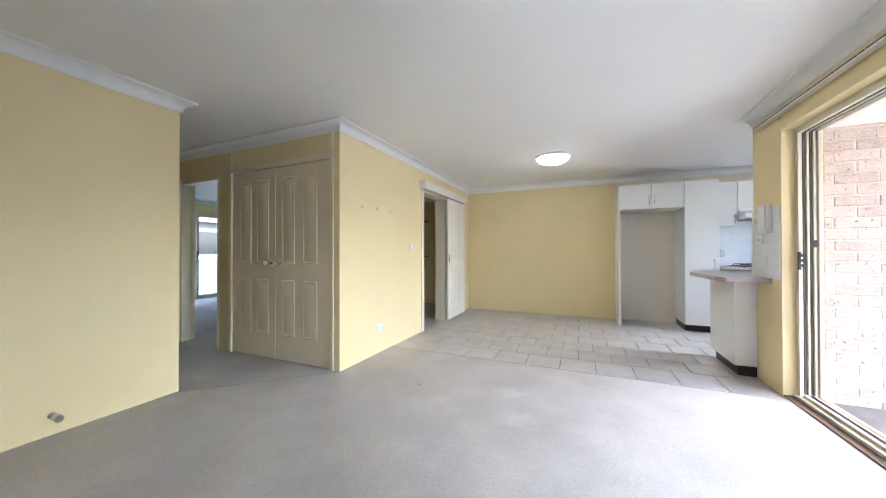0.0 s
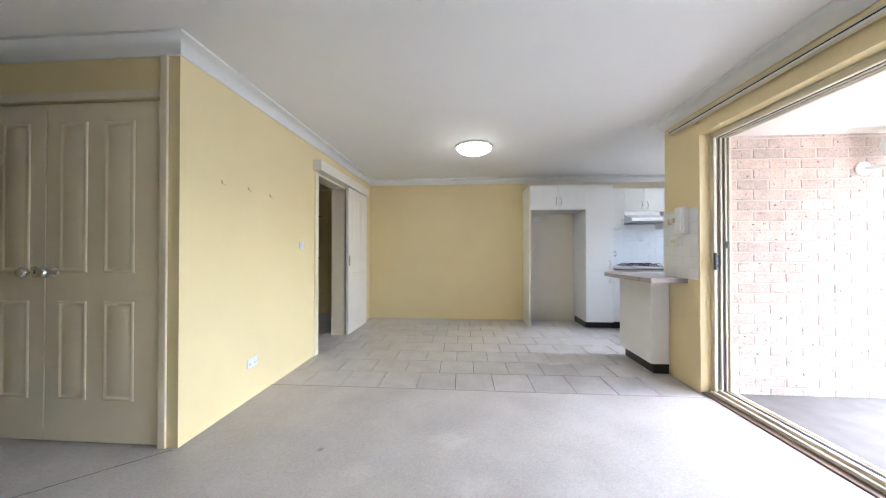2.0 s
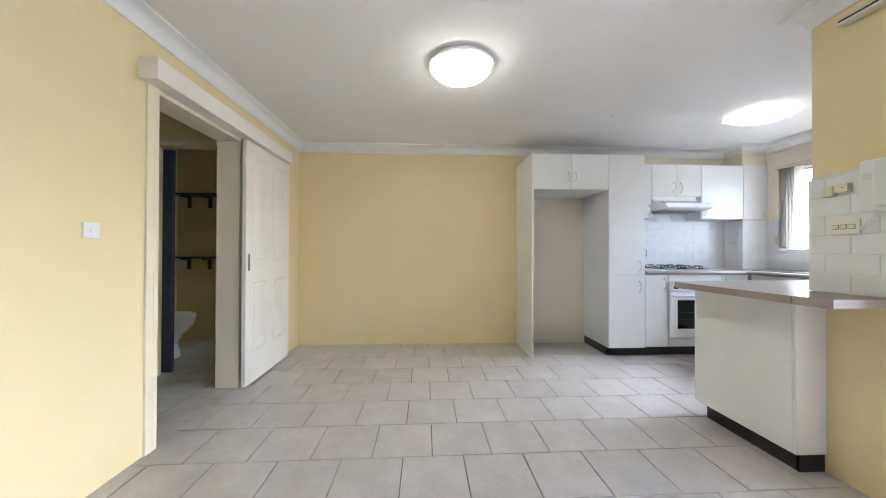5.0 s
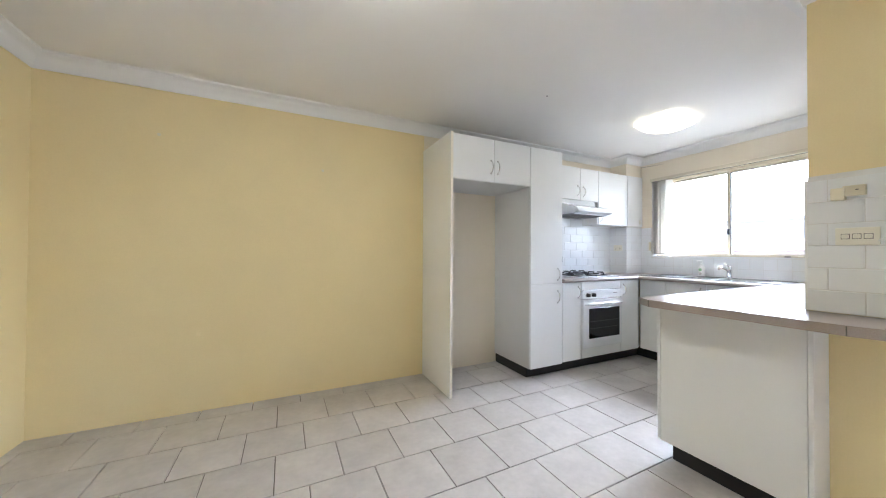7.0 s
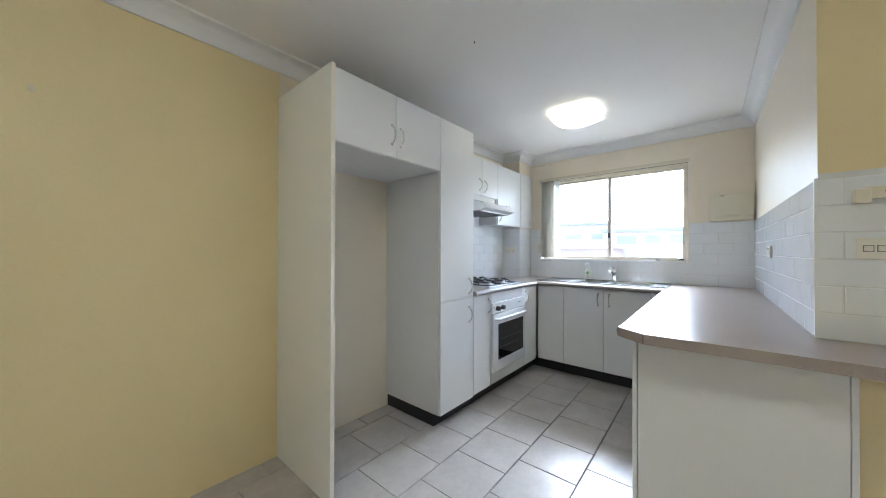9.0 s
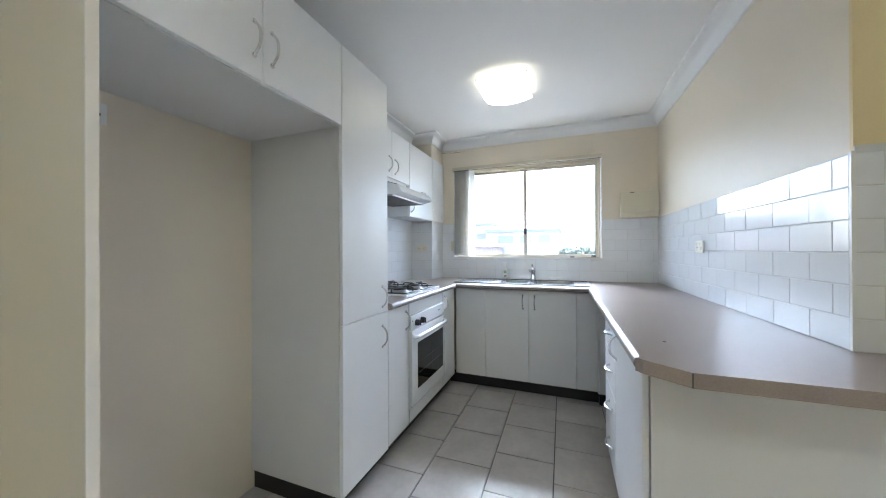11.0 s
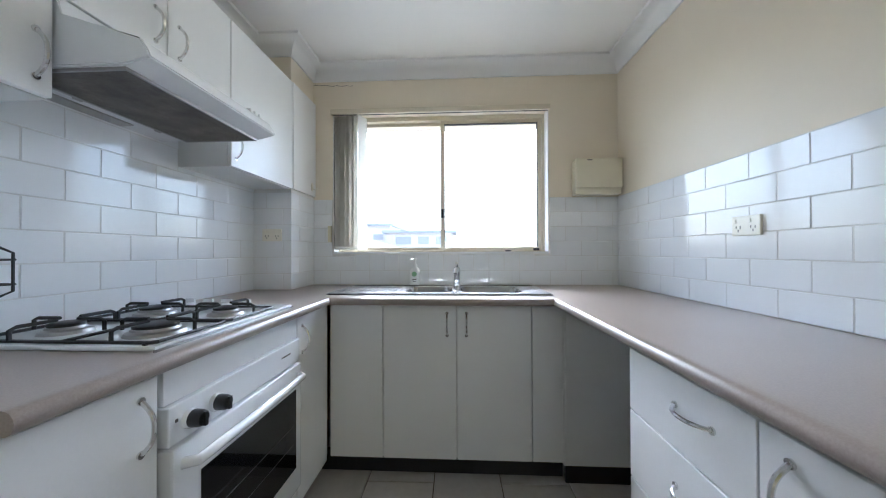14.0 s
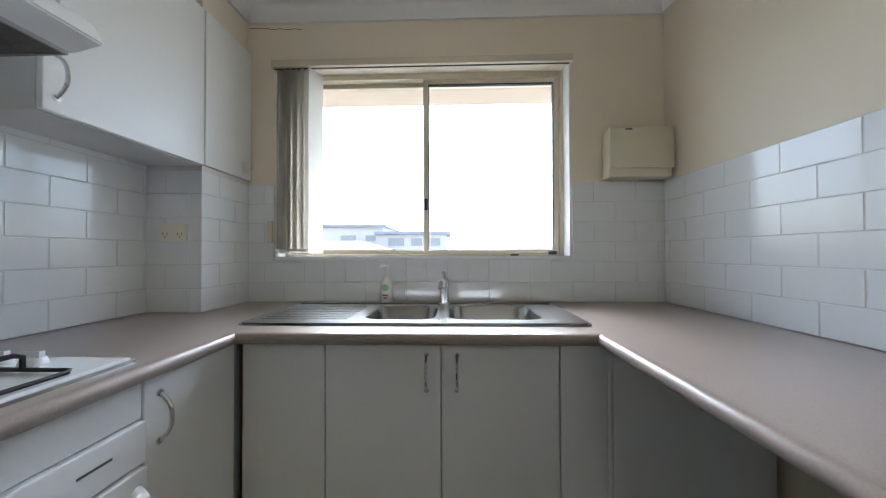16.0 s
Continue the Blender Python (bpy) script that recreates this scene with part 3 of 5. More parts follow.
blind = thing("vertical_blind", "grey vertical blind drawn aside at the kitchen window", "blind", (XE, 2.37, 1.14))
part("head_rail", boxes((XE - 0.030, XE + 0.012, 1.010, 2.470, 2.062, 2.096), r=0.003), ALU, blind, "cream blind head rail")
part("rail_slot", boxes((XE - 0.014, XE - 0.006, 1.02, 2.46, 2.059, 2.0615)), SEALGAP, blind)
for k in range(12):
    y = 2.262 if k == 0 else 2.288 + 0.0148 * k
    bm = bmesh.new()
    a = radians(-25 if k == 0 else (24 if k % 2 else 50) + 4 * math.sin(k * 2.1))
    rows = []
    for j in range(6):
        s = (j / 5 - 0.5) * 0.089
        bow = 0.004 * math.sin(math.pi * j / 5)
        rows.append([bm.verts.new((XE + 0.010 + s * math.cos(a) - bow * math.sin(a), y + s * math.sin(a) + bow * math.cos(a), z)) for z in (1.150, 2.058)])
    for p, q in zip(rows, rows[1:]):
        bm.faces.new((p[0], q[0], q[1], p[1]))
    bmesh.ops.solidify(bm, geom=bm.faces[:], thickness=0.0012)
    part("slat", bm, BLINDLIT if k == 0 else BLIND, blind, "blind slat in a whiter colour for the window light on it" if k == 0 else "", True)
part("bottom_chain", boxes((XE - 0.038, XE - 0.032, 2.28, 2.455, 1.162, 1.170)), BLIND, blind)
part("cord_weight", boxes((XE - 0.026, XE - 0.0085, 2.466, 2.490, 1.20, 1.31), r=0.004), CPLAST, blind, "cream plastic cord weight")

# ---- kitchen cabinets ----
YF = 2.262     # fronts on the north run
XF = 5.015     # fronts under the sink
YD = 1.110     # fronts of the peninsula
TH = 0.018
G = 0.0018


def bow(p, axis, length, out, r=0.0048):
    """A bow handle: p is its middle on the door's face, axis its run, out the way it stands off."""
    bm = bmesh.new()
    p, axis, out = Vector(p), Vector(axis), Vector(out)
    pts = []
    for i in range(15):
        u = i / 14 * 2 - 1
        pts.append(p + axis * (u * length / 2) + out * (0.030 * (1 - abs(u) ** 2.6) + 0.0006))
    tube(bm, pts, r, 8)
    for s in (-1, 1):
        q = p + axis * (s * length / 2)
        tube(bm, [q - out * 0.001, q + out * 0.004], r * 1.7, 10)
    return bm


def front(cab, name, a, b, z0, z1, face, way, handle=None, mat=None):
    """A door or drawer front. face: its outer plane; way: 'y' for fronts in a y plane that face -y, 'Y' that face +y, 'x' that face -x."""
    if way == "y":
        bm = boxes((a + G, b - G, face, face + TH, z0 + G, z1 - G), r=0.0016, seg=1)
    elif way == "Y":
        bm = boxes((a + G, b - G, face - TH, face, z0 + G, z1 - G), r=0.0016, seg=1)
    else:
        bm = boxes((face, face + TH, a + G, b - G, z0 + G, z1 - G), r=0.0016, seg=1)
    d = part(name, bm, mat or LAM, cab)
    if handle:
        u, z, axis = handle
        if way == "x":
            h = bow((face, u, z), (0, 0, 1) if axis == "z" else (0, 1, 0), 0.110, (-1, 0, 0))
        else:
            h = bow((u, face, z), (0, 0, 1) if axis == "z" else (1, 0, 0), 0.110, (0, -1 if way == "y" else 1, 0))
        part("handle", h, CHROME, d, "satin chrome bow handle", True)
    return d


def carcass(cab, x0, x1, y0, y1, z0, z1):
    bm = boxes((x0, x1, y0, y1, z0, z1))
    bmesh.ops.recalc_face_normals(bm, faces=bm.faces[:])
    bmesh.ops.delete(bm, geom=[f for f in bm.faces if f.calc_center_median().y < y0 + 1e-5], context="FACES_ONLY")
    bmesh.ops.solidify(bm, geom=bm.faces[:], thickness=0.016)
    return part("body", bm, LAMI, cab)


TP = 2.142
tall = thing("fridge_side_panel", "tall white laminate panel beside the empty fridge recess", "panel", (2.62, 2.5, 0))
part("board", boxes((2.612, 2.634, 2.2385, YN - 0.001, 0.0, TP), r=0.001, seg=1), LAM, tall)
part("edge_band", boxes((2.6125, 2.6335, 2.237, 2.2383, 0.001, TP - 0.001)), DOORW, tall, "cream edge band")
c = thing("overhead_cabinet", "white laminate two-door cabinet over the empty fridge recess", "cabinet", (3.04, 2.55, 1.77), "kitchen cabinets")
carcass(c, 2.634, 3.445, YF + TH + 0.002, YN - 0.001, 1.772, TP - 0.001)
front(c, "door", 2.636, 3.046, 1.772, TP, YF, "y", (3.012, 1.90, "z"))
front(c, "door", 3.046, 3.445, 1.772, TP, YF, "y", (3.080, 1.90, "z"))

c = thing("pantry_cabinet", "tall white laminate pantry cabinet with two doors", "cabinet", (3.64, 2.55, 0), "kitchen cabinets")
carcass(c, 3.4465, 3.840, YF + TH + 0.002, YN - 0.001, 0.095, TP - 0.001)
front(c, "door", 3.4465, 3.840, 0.872, TP, YF, "y", (3.778, 0.960, "z"))
front(c, "door", 3.4465, 3.840, 0.095, 0.872, YF, "y", (3.778, 0.745, "z"))
part("plinth", boxes((3.460, 3.840, 2.335, 2.352, 0, 0.095), (3.460, 3.477, 2.352, YN - 0.002, 0, 0.095)), KICK, c, "black plinth")

ZT = 0.875
c = thing("narrow_base_cabinet", "narrow white laminate base cabinet beside the oven", "cabinet", (3.97, 2.55, 0), "kitchen cabinets")
carcass(c, 3.842, 4.098, YF + TH + 0.002, YN - 0.001, 0.105, ZT - 0.001)
front(c, "door", 3.842, 4.090, 0.105, ZT - 0.004, YF, "y", (4.050, 0.775, "z"))
part("plinth", boxes((3.842, 4.098, 2.335, 2.352, 0, 0.105)), KICK, c, "black plinth")

c = thing("corner_base_cabinet", "white laminate corner base cabinet beside the oven", "cabinet", (4.83, 2.55, 0), "kitchen cabinets")
carcass(c, 4.690, XF + 0.02, YF + TH + 0.002, YN - 0.001, 0.105, ZT - 0.001)
front(c, "door", 4.690, 4.985, 0.105, ZT - 0.004, YF, "y", (4.728, 0.775, "z"))
part("plinth", boxes((4.690, 5.075, 2.335, 2.352, 0, 0.105)), KICK, c, "black plinth")

c = thing("sink_cabinet", "white laminate sink cabinet with two doors and filler panels", "cabinet", (5.28, 1.68, 0), "kitchen cabinets")
part("body", boxes((XF + TH + 0.002, XE - 0.02, 1.095, 1.111, 0.105, ZT - 0.001), (XF + TH + 0.002, XE - 0.02, 2.239, 2.255, 0.105, ZT - 0.001), (XF + TH + 0.002, XE - 0.02, 1.111, 2.239, 0.105, 0.121), (XE - 0.024, XE - 0.02, 1.111, 2.239, 0.121, ZT - 0.001), (XF + TH + 0.002, XF + 0.036, 1.99, 2.239, 0.121, ZT - 0.001)), LAMI, c)
front(c, "filler_panel", 1.990, 2.260, 0.105, ZT - 0.004, XF, "x")
front(c, "door", 1.621, 1.990, 0.105, ZT - 0.004, XF, "x", (1.668, 0.775, "z"))
front(c, "door", 1.253, 1.621, 0.105, ZT - 0.004, XF, "x", (1.572, 0.775, "z"))
front(c, "filler_panel", 1.105, 1.253, 0.105, ZT - 0.004, XF, "x")
part("end_panel", boxes((XF + 0.004, XF + TH, 0.60, 1.100, 0.09, ZT - 0.001), r=0.001, seg=1), LAM, c)
bm = bmesh.new()
lathe(bm, [(0.016, 0.106), (0.016, ZT - 0.002)], (XF + 0.016, 1.099, 0), 16)
part("rounded_corner", bm, LAM, c, smooth=True)
part("plinth", boxes((5.075, 5.092, 1.09, 2.335, 0, 0.104)), KICK, c, "black plinth")
part("plinth", boxes((5.030, 5.047, 0.60, 1.09, 0, 0.089)), KICK, c, "black plinth")

c = thing("drawer_cabinet", "white laminate cabinet with four drawers and a wide door", "cabinet", (3.9, 0.84, 0), "kitchen cabinets")
part("body", boxes((3.425, 3.441, 0.60, YD - TH - 0.002, 0.09, ZT - 0.001), (3.977, 3.993, 0.60, YD - TH - 0.002, 0.09, ZT - 0.001), (3.441, 4.3735, 0.60, YD - TH - 0.002, 0.09, 0.0945), (3.441, 4.3735, 0.60, 0.604, 0.0945, ZT - 0.001)), LAMI, c)
for a, b in ((0.677, ZT - 0.02), (0.483, 0.677), (0.289, 0.483), (0.095, 0.289)):
    front(c, "drawer", 3.985, 4.390, a, b, YD, "Y", (4.135, (a + b) / 2 + 0.015, "x"))
front(c, "door", 3.397, 3.985, 0.095, ZT - 0.02, YD, "Y", (3.93, 0.76, "z"))
part("side_panel", boxes((4.374, 4.392, 0.60, YD - TH - 0.002, 0.0, ZT - 0.001)), LAM, c)
part("plinth", boxes((3.46, 4.37, 1.02, 1.037, 0, 0.094)), KICK, c, "black plinth")

c = thing("peninsula_end_panel", "white laminate back and side panels of the peninsula", "panel", (3.45, 0.8, 0), "kitchen cabinets")
part("back_panel", boxes((3.395, 3.413, 0.505, 1.088, 0.092, ZT - 0.001), r=0.0015, seg=1), LAM, c)
part("side_panel", boxes((3.395, XN - 0.001, 0.487, 0.503, 0.092, ZT - 0.001), r=0.0015, seg=1), LAM, c)
part("plinth", boxes((3.425, 3.442, 0.50, 1.04, 0, 0.0915), (3.425, XN - 0.001, 0.497, 0.514, 0, 0.0912)), KICK, c, "black plinth")

# upper cabinets
YU, ZU = 2.585, 1.506
c = thing("narrow_wall_cabinet", "narrow white laminate wall cabinet", "wall cabinet", (3.98, 2.7, ZU), "kitchen cabinets")
carcass(c, 3.842, 4.146, YU + TH + 0.002, YN - 0.001, ZU, TP)
front(c, "door", 3.842, 4.146, ZU, TP, YU, "y", (4.112, 1.60, "z"))
c = thing("rangehood_cabinet", "white laminate two-door wall cabinet over the rangehood", "wall cabinet", (4.43, 2.7, 1.72), "kitchen cabinets")
carcass(c, 4.148, 4.750, YU + TH + 0.002, YN - 0.001, 1.770, TP)
front(c, "door", 4.148, 4.449, 1.770, TP, YU, "y", (4.405, 1.875, "z"))
front(c, "door", 4.449, 4.750, 1.770, TP, YU, "y", (4.494, 1.868, "z"))
c = thing("wall_cabinet", "white laminate wall cabinet beside the rangehood", "wall cabinet", (5.02, 2.7, ZU), "kitchen cabinets")
carcass(c, 4.752, 5.264, YU + TH + 0.002, YN - 0.001, ZU, TP)
front(c, "door", 4.752, 5.266, ZU, TP, YU, "y", (4.780, 1.60, "z"))
c = thing("corner_wall_cabinet", "shallow white laminate door in front of the pipe duct", "wall cabinet", (5.43, 2.59, ZU), "kitchen cabinets")
d = front(c, "door", 5.266, 5.562, ZU, TP, YU - 0.004, "y")
bm = bmesh.new()
lathe(bm, [(0.013, 0.0), (0.013, -0.004), (0.009, -0.006)], (0, 0, 0), 16, "y")
for v in bm.verts:
    v.co = Vector((5.505 + v.co.x, YU - 0.004 + v.co.y, 1.566 + v.co.z * 2.2))
tube(bm, [(5.505, YU - 0.008, 1.556), (5.507, YU - 0.024, 1.548), (5.510, YU - 0.036, 1.552), (5.512, YU - 0.040, 1.562)], 0.0032, 8)
part("hook", bm, PCREAM, d, "cream oval hook", True)

# rangehood
hood = thing("rangehood", "white slide-out rangehood with greasy grey filters", "rangehood", (4.43, 2.6, 1.6))
bm = bmesh.new()
prof = [(2.410, 1.590), (2.345, 1.606), (2.350, 1.622), (2.372, 1.655), (2.575, 1.715), (2.583, 1.766), (YN - 0.002, 1.766), (YN - 0.002, 1.590)]
L = [bm.verts.new((4.150, y, z)) for y, z in prof]
R = [bm.verts.new((4.680, y, z)) for y, z in prof]
bm.faces.new(L[::-1]), bm.faces.new(R)
for i in range(len(prof)):
    j = (i + 1) % len(prof)
    bm.faces.new((L[i], L[j], R[j], R[i]))
bmesh.ops.bevel(bm, geom=bm.edges[:], offset=0.004, segments=2, affect="EDGES")
part("canopy", bm, ENAMEL, hood, smooth=True)
part("filter", boxes((4.166, 4.664, 2.422, 2.705, 1.584, 1.5895)), MESHF, hood, "greasy grey metal filter")
part("filter_frame", boxes((4.160, 4.670, 2.416, 2.4218, 1.582, 1.5898), (4.160, 4.670, 2.7052, 2.712, 1.582, 1.5898), (4.160, 4.1658, 2.4218, 2.7052, 1.582, 1.5898), (4.6642, 4.670, 2.4218, 2.7052, 1.582, 1.5898)), ALUM, hood)
for x in (4.30, 4.55):
    part("filter_catch", boxes((x - 0.012, x + 0.012, 2.712, 2.722, 1.580, 1.5895), r=0.002, seg=1), ALUM, hood)
part("lamp_cover", boxes((4.19, 4.50, 2.758, 2.808, 1.584, 1.5895)), ALUM, hood, "dim plastic lamp cover")
for x in (4.575, 4.602, 4.63):
    part("switch", boxes((x - 0.008, x + 0.008, 2.374, 2.396, 1.655, 1.670), r=0.003), PLAST, hood)

# oven
ov = thing("built_in_oven", "white built-in oven with black knobs and a dark glass door", "oven", (4.39, 2.5, 0.1))
part("body", boxes((4.10, 4.688, YF + 0.03, YN - 0.001, 0.105, ZT - 0.001)), LAMI, ov)
part("filler_panel", boxes((4.102, 4.686, YF, YF + TH, 0.792, ZT - 0.004), r=0.0016, seg=1), LAM, ov)
cp = part("control_panel", boxes((4.102, 4.686, YF - 0.012, YF + 0.03, 0.700, 0.789), r=0.004), ENAMEL, ov)
for x in (4.157, 4.238):
    bm = bmesh.new()
    lathe(bm, [(0.023, 0.0), (0.023, -0.006), (0.020, -0.010)], (x, YF - 0.012, 0.742), 24, "y")
    k = part("knob_ring", bm, ENAMEL, ov, smooth=True)
    bm = bmesh.new()
    lathe(bm, [(0.020, -0.008), (0.0205, -0.016), (0.0195, -0.030), (0.016, -0.037), (0.008, -0.039)], (x, YF - 0.012, 0.742), 24, "y")
    box(bm, x - 0.004, x + 0.004, YF - 0.056, YF - 0.046, 0.726, 0.758)
    part("knob", bm, BLACKP, k, "black plastic knob", True)
part("indicator_light", boxes((4.118, 4.125, YF - 0.0135, YF - 0.011, 0.750, 0.757)), DARKG, cp)
part("badge", boxes((4.555, 4.615, YF - 0.0128, YF - 0.0115, 0.747, 0.752)), DARKG, cp, "small grey maker's mark")
dr = part("door", boxes((4.104, 4.684, YF - 0.020, YF + 0.03, 0.205, 0.694), r=0.006), ENAMEL, ov)
part("window", boxes((4.182, 4.640, YF - 0.0225, YF - 0.018, 0.30, 0.603), r=0.001, seg=1), DGLASS, dr, "dark oven window")
for z in (0.40, 0.47):
    part("rack_line", boxes((4.20, 4.622, YF - 0.0232, YF - 0.0222, z, z + 0.003)), DARKG, dr)
bm = bmesh.new()
tube(bm, [(4.13, YF - 0.018, 0.652)] + [(4.145 + 0.498 * i / 10, YF - 0.046 - 0.004 * math.sin(math.pi * i / 10), 0.652) for i in range(11)] + [(4.658, YF - 0.018, 0.652)], 0.013, 12)
part("handle", bm, ENAMEL, dr, "white bar handle", True)
part("lower_panel", boxes((4.102, 4.686, YF, YF + TH, 0.107, 0.200), r=0.0016, seg=1), LAM, ov)
part("plinth", boxes((4.098, 4.690, 2.335, 2.352, 0, 0.104)), KICK, ov, "black plinth")

# ---- benchtop ----
ZB = 0.913
bt = thing("benchtop", "taupe laminate kitchen benchtop with a rounded front edge", "benchtop", (4.5, 1.7, ZT))
NOSE = [(0.0, ZT), (0.0, ZB)] + [(-0.012 - 0.019 * math.sin(math.pi * k / 8), ZB - (ZB - ZT) * (1 - math.cos(math.pi * k / 8)) / 2) for k in range(9)]
IN = 0.030
part("nose", sweep([(3.842, 2.233 + IN), (4.945 + IN, 2.233 + IN), (4.945 + IN, 1.165 - IN), (3.296, 1.119)], NOSE), BENCH, bt, smooth=True)
part("top", prism([(3.842, YN - 0.001), (3.842, 2.263), (4.975, 2.263), (4.975, 2.40), (5.269, 2.40), (5.269, YN - 0.001)], ZT, ZB), BENCH, bt)
part("top", prism([(4.975, 1.135), (3.296, 1.119), (3.290, 1.146), (3.270, 1.131), (3.204, 1.040), (3.222, 0.36), (3.258, 0.232), (XN - 0.001, 0.232), (XN - 0.001, YSN + 0.001), (XE - 0.001, YS + 0.001), (XE - 0.001, 1.06), (4.975, 1.06)], ZT, ZB), BENCH, bt)
for b in ((4.975, 5.075, 1.06, 2.40), (5.445, XE - 0.001, 1.06, 2.40), (5.075, 5.445, 1.06, 1.17), (5.075, 5.445, 2.27, 2.40), (5.269, XE - 0.001, 2.40, 2.599)):
    part("top", boxes((*b, ZT, ZB)), BENCH, bt)
part("edge_joint", boxes((3.2195, 3.2215, 0.358, 0.361, ZT + 0.002, ZB - 0.002)), DARKG, bt)
part("edge_joint", boxes((3.2028, 3.2048, 1.0385, 1.0415, ZT + 0.001, ZB - 0.001)), DARKG, bt)

# sink
sk = thing("sink", "stainless steel double-bowl sink with a drainer", "sink", (5.26, 1.71, ZB))


def rounded(x0, x1, y0, y1, r, z, n=6):
    out = []
    for cx, cy, a0 in ((x1 - r, y1 - r, 0), (x0 + r, y1 - r, 90), (x0 + r, y0 + r, 180), (x1 - r, y0 + r, 270)):
        for k in range(n + 1):
            a = radians(a0 + 90 * k / n)
            out.append((cx + r * math.cos(a), cy + r * math.sin(a), z))
    return out


BOWLS = ((5.120, 5.410, 1.646, 1.905), (5.120, 5.410, 1.262, 1.600))
bm = bmesh.new()
edges = []
for loop in (rounded(5.045, 5.478, 1.135, 2.300, 0.02, ZB + 0.006), *(rounded(*b, 0.06, ZB + 0.006) for b in BOWLS)):
    vs = [bm.verts.new(p) for p in loop]
    edges += [bm.edges.new((vs[i], vs[(i + 1) % len(vs)])) for i in range(len(vs))]
bmesh.ops.triangle_fill(bm, edges=edges, use_beauty=True)
outer = rounded(5.045, 5.478, 1.135, 2.300, 0.02, ZB + 0.006)
low = [bm.verts.new((x + (0.003 if x < 5.26 else -0.003) * -1, y, ZB + 0.0008)) for x, y, z in outer]
top = [v for v in bm.verts][: len(outer)]
for i in range(len(outer)):
    j = (i + 1) % len(outer)
    bm.faces.new((top[i], low[i], low[j], top[j]))
part("deck", bm, STEEL, sk)
for b in BOWLS:
    bm = bmesh.new()
    x0, x1, y0, y1 = b
    rings = [[bm.verts.new(p) for p in rounded(x0 + i, x1 - i, y0 + i, y1 - i, r, ZB + h)] for i, r, h in ((0, 0.06, 0.006), (0.004, 0.058, 0.0), (0.014, 0.055, -0.12), (0.03, 0.05, -0.145), (0.06, 0.04, -0.15))]
    for p, q in zip(rings, rings[1:]):
        for k in range(len(p)):
            bm.faces.new((p[k], p[(k + 1) % len(p)], q[(k + 1) % len(p)], q[k]))
    bm.faces.new(rings[-1])
    bowl = part("bowl", bm, STEEL, sk, smooth=True)
    bm = bmesh.new()
    lathe(bm, [(0.036, -0.149), (0.034, -0.146), (0.02, -0.147)], ((x0 + x1) / 2, (y0 + y1) / 2, ZB), 20)
    part("waste", bm, CHROME, bowl, smooth=True)
for k in range(8):
    part("drainer_ridge", boxes((5.125 + 0.036 * k, 5.137 + 0.036 * k, 1.955, 2.265, ZB + 0.0055, ZB + 0.0072), r=0.0006, seg=1), STEEL, sk)
part("raised_rim", boxes((5.050, 5.060, 1.15, 2.285, ZB + 0.0055, ZB + 0.009), (5.463, 5.473, 1.15, 2.285, ZB + 0.0055, ZB + 0.010), r=0.0015, seg=1), STEEL, sk)

tap = thing("kitchen_tap", "chrome single-lever kitchen mixer tap", "tap", (5.435, 1.622, ZB + 0.006))
bm = bmesh.new()
lathe(bm, [(0.026, 0.0), (0.026, 0.006), (0.021, 0.012), (0.020, 0.075), (0.022, 0.080), (0.022, 0.105), (0.017, 0.118), (0.006, 0.121)], (5.435, 1.622, ZB + 0.006), 24)
part("body", bm, CHROME, tap, smooth=True)
bm = bmesh.new()
tube(bm, [(5.43, 1.622, ZB + 0.075), (5.38, 1.624, ZB + 0.098), (5.30, 1.628, ZB + 0.118), (5.262, 1.630, ZB + 0.118), (5.255, 1.630, ZB + 0.098)], 0.011, 10)
part("spout", bm, CHROME, tap, smooth=True)
bm = bmesh.new()
tube(bm, [(5.435, 1.622, ZB + 0.12), (5.42, 1.622, ZB + 0.135), (5.36, 1.622, ZB + 0.152)], 0.008, 8, 1.4)
part("lever", bm, CHROME, tap, smooth=True)

bo = thing("soap_bottle", "clear plastic soap pump bottle with a pale label", "soap bottle", (5.505, 1.895, ZB))
bm = bmesh.new()
lathe(bm, [(0.026, 0.0), (0.031, 0.004), (0.031, 0.085), (0.028, 0.105), (0.014, 0.120), (0.013, 0.126)], (5.505, 1.895, ZB), 24)
part("body", bm, PLAST, bo, smooth=True)
bm = bmesh.new()
lathe(bm, [(0.0145, 0.126), (0.0145, 0.142), (0.006, 0.144), (0.006, 0.168), (0.012, 0.170), (0.012, 0.178)], (5.505, 1.895, ZB), 16)
tube(bm, [(5.505, 1.895, ZB + 0.174), (5.470, 1.915, ZB + 0.174), (5.462, 1.915, ZB + 0.166)], 0.0048, 8)
part("pump", bm, PLAST, bo, smooth=True)
bm = bmesh.new()
lathe(bm, [(0.016, -0.0315), (0.016, -0.0325)], (5.505, 1.895, ZB + 0.078), 20, "x")
part("label", bm, LGREEN, bo, "green round label")
part("label_text", boxes((5.4725, 5.474, 1.882, 1.908, ZB + 0.040, ZB + 0.046), (5.4725, 5.474, 1.886, 1.904, ZB + 0.028, ZB + 0.033)), DARKG, bo)

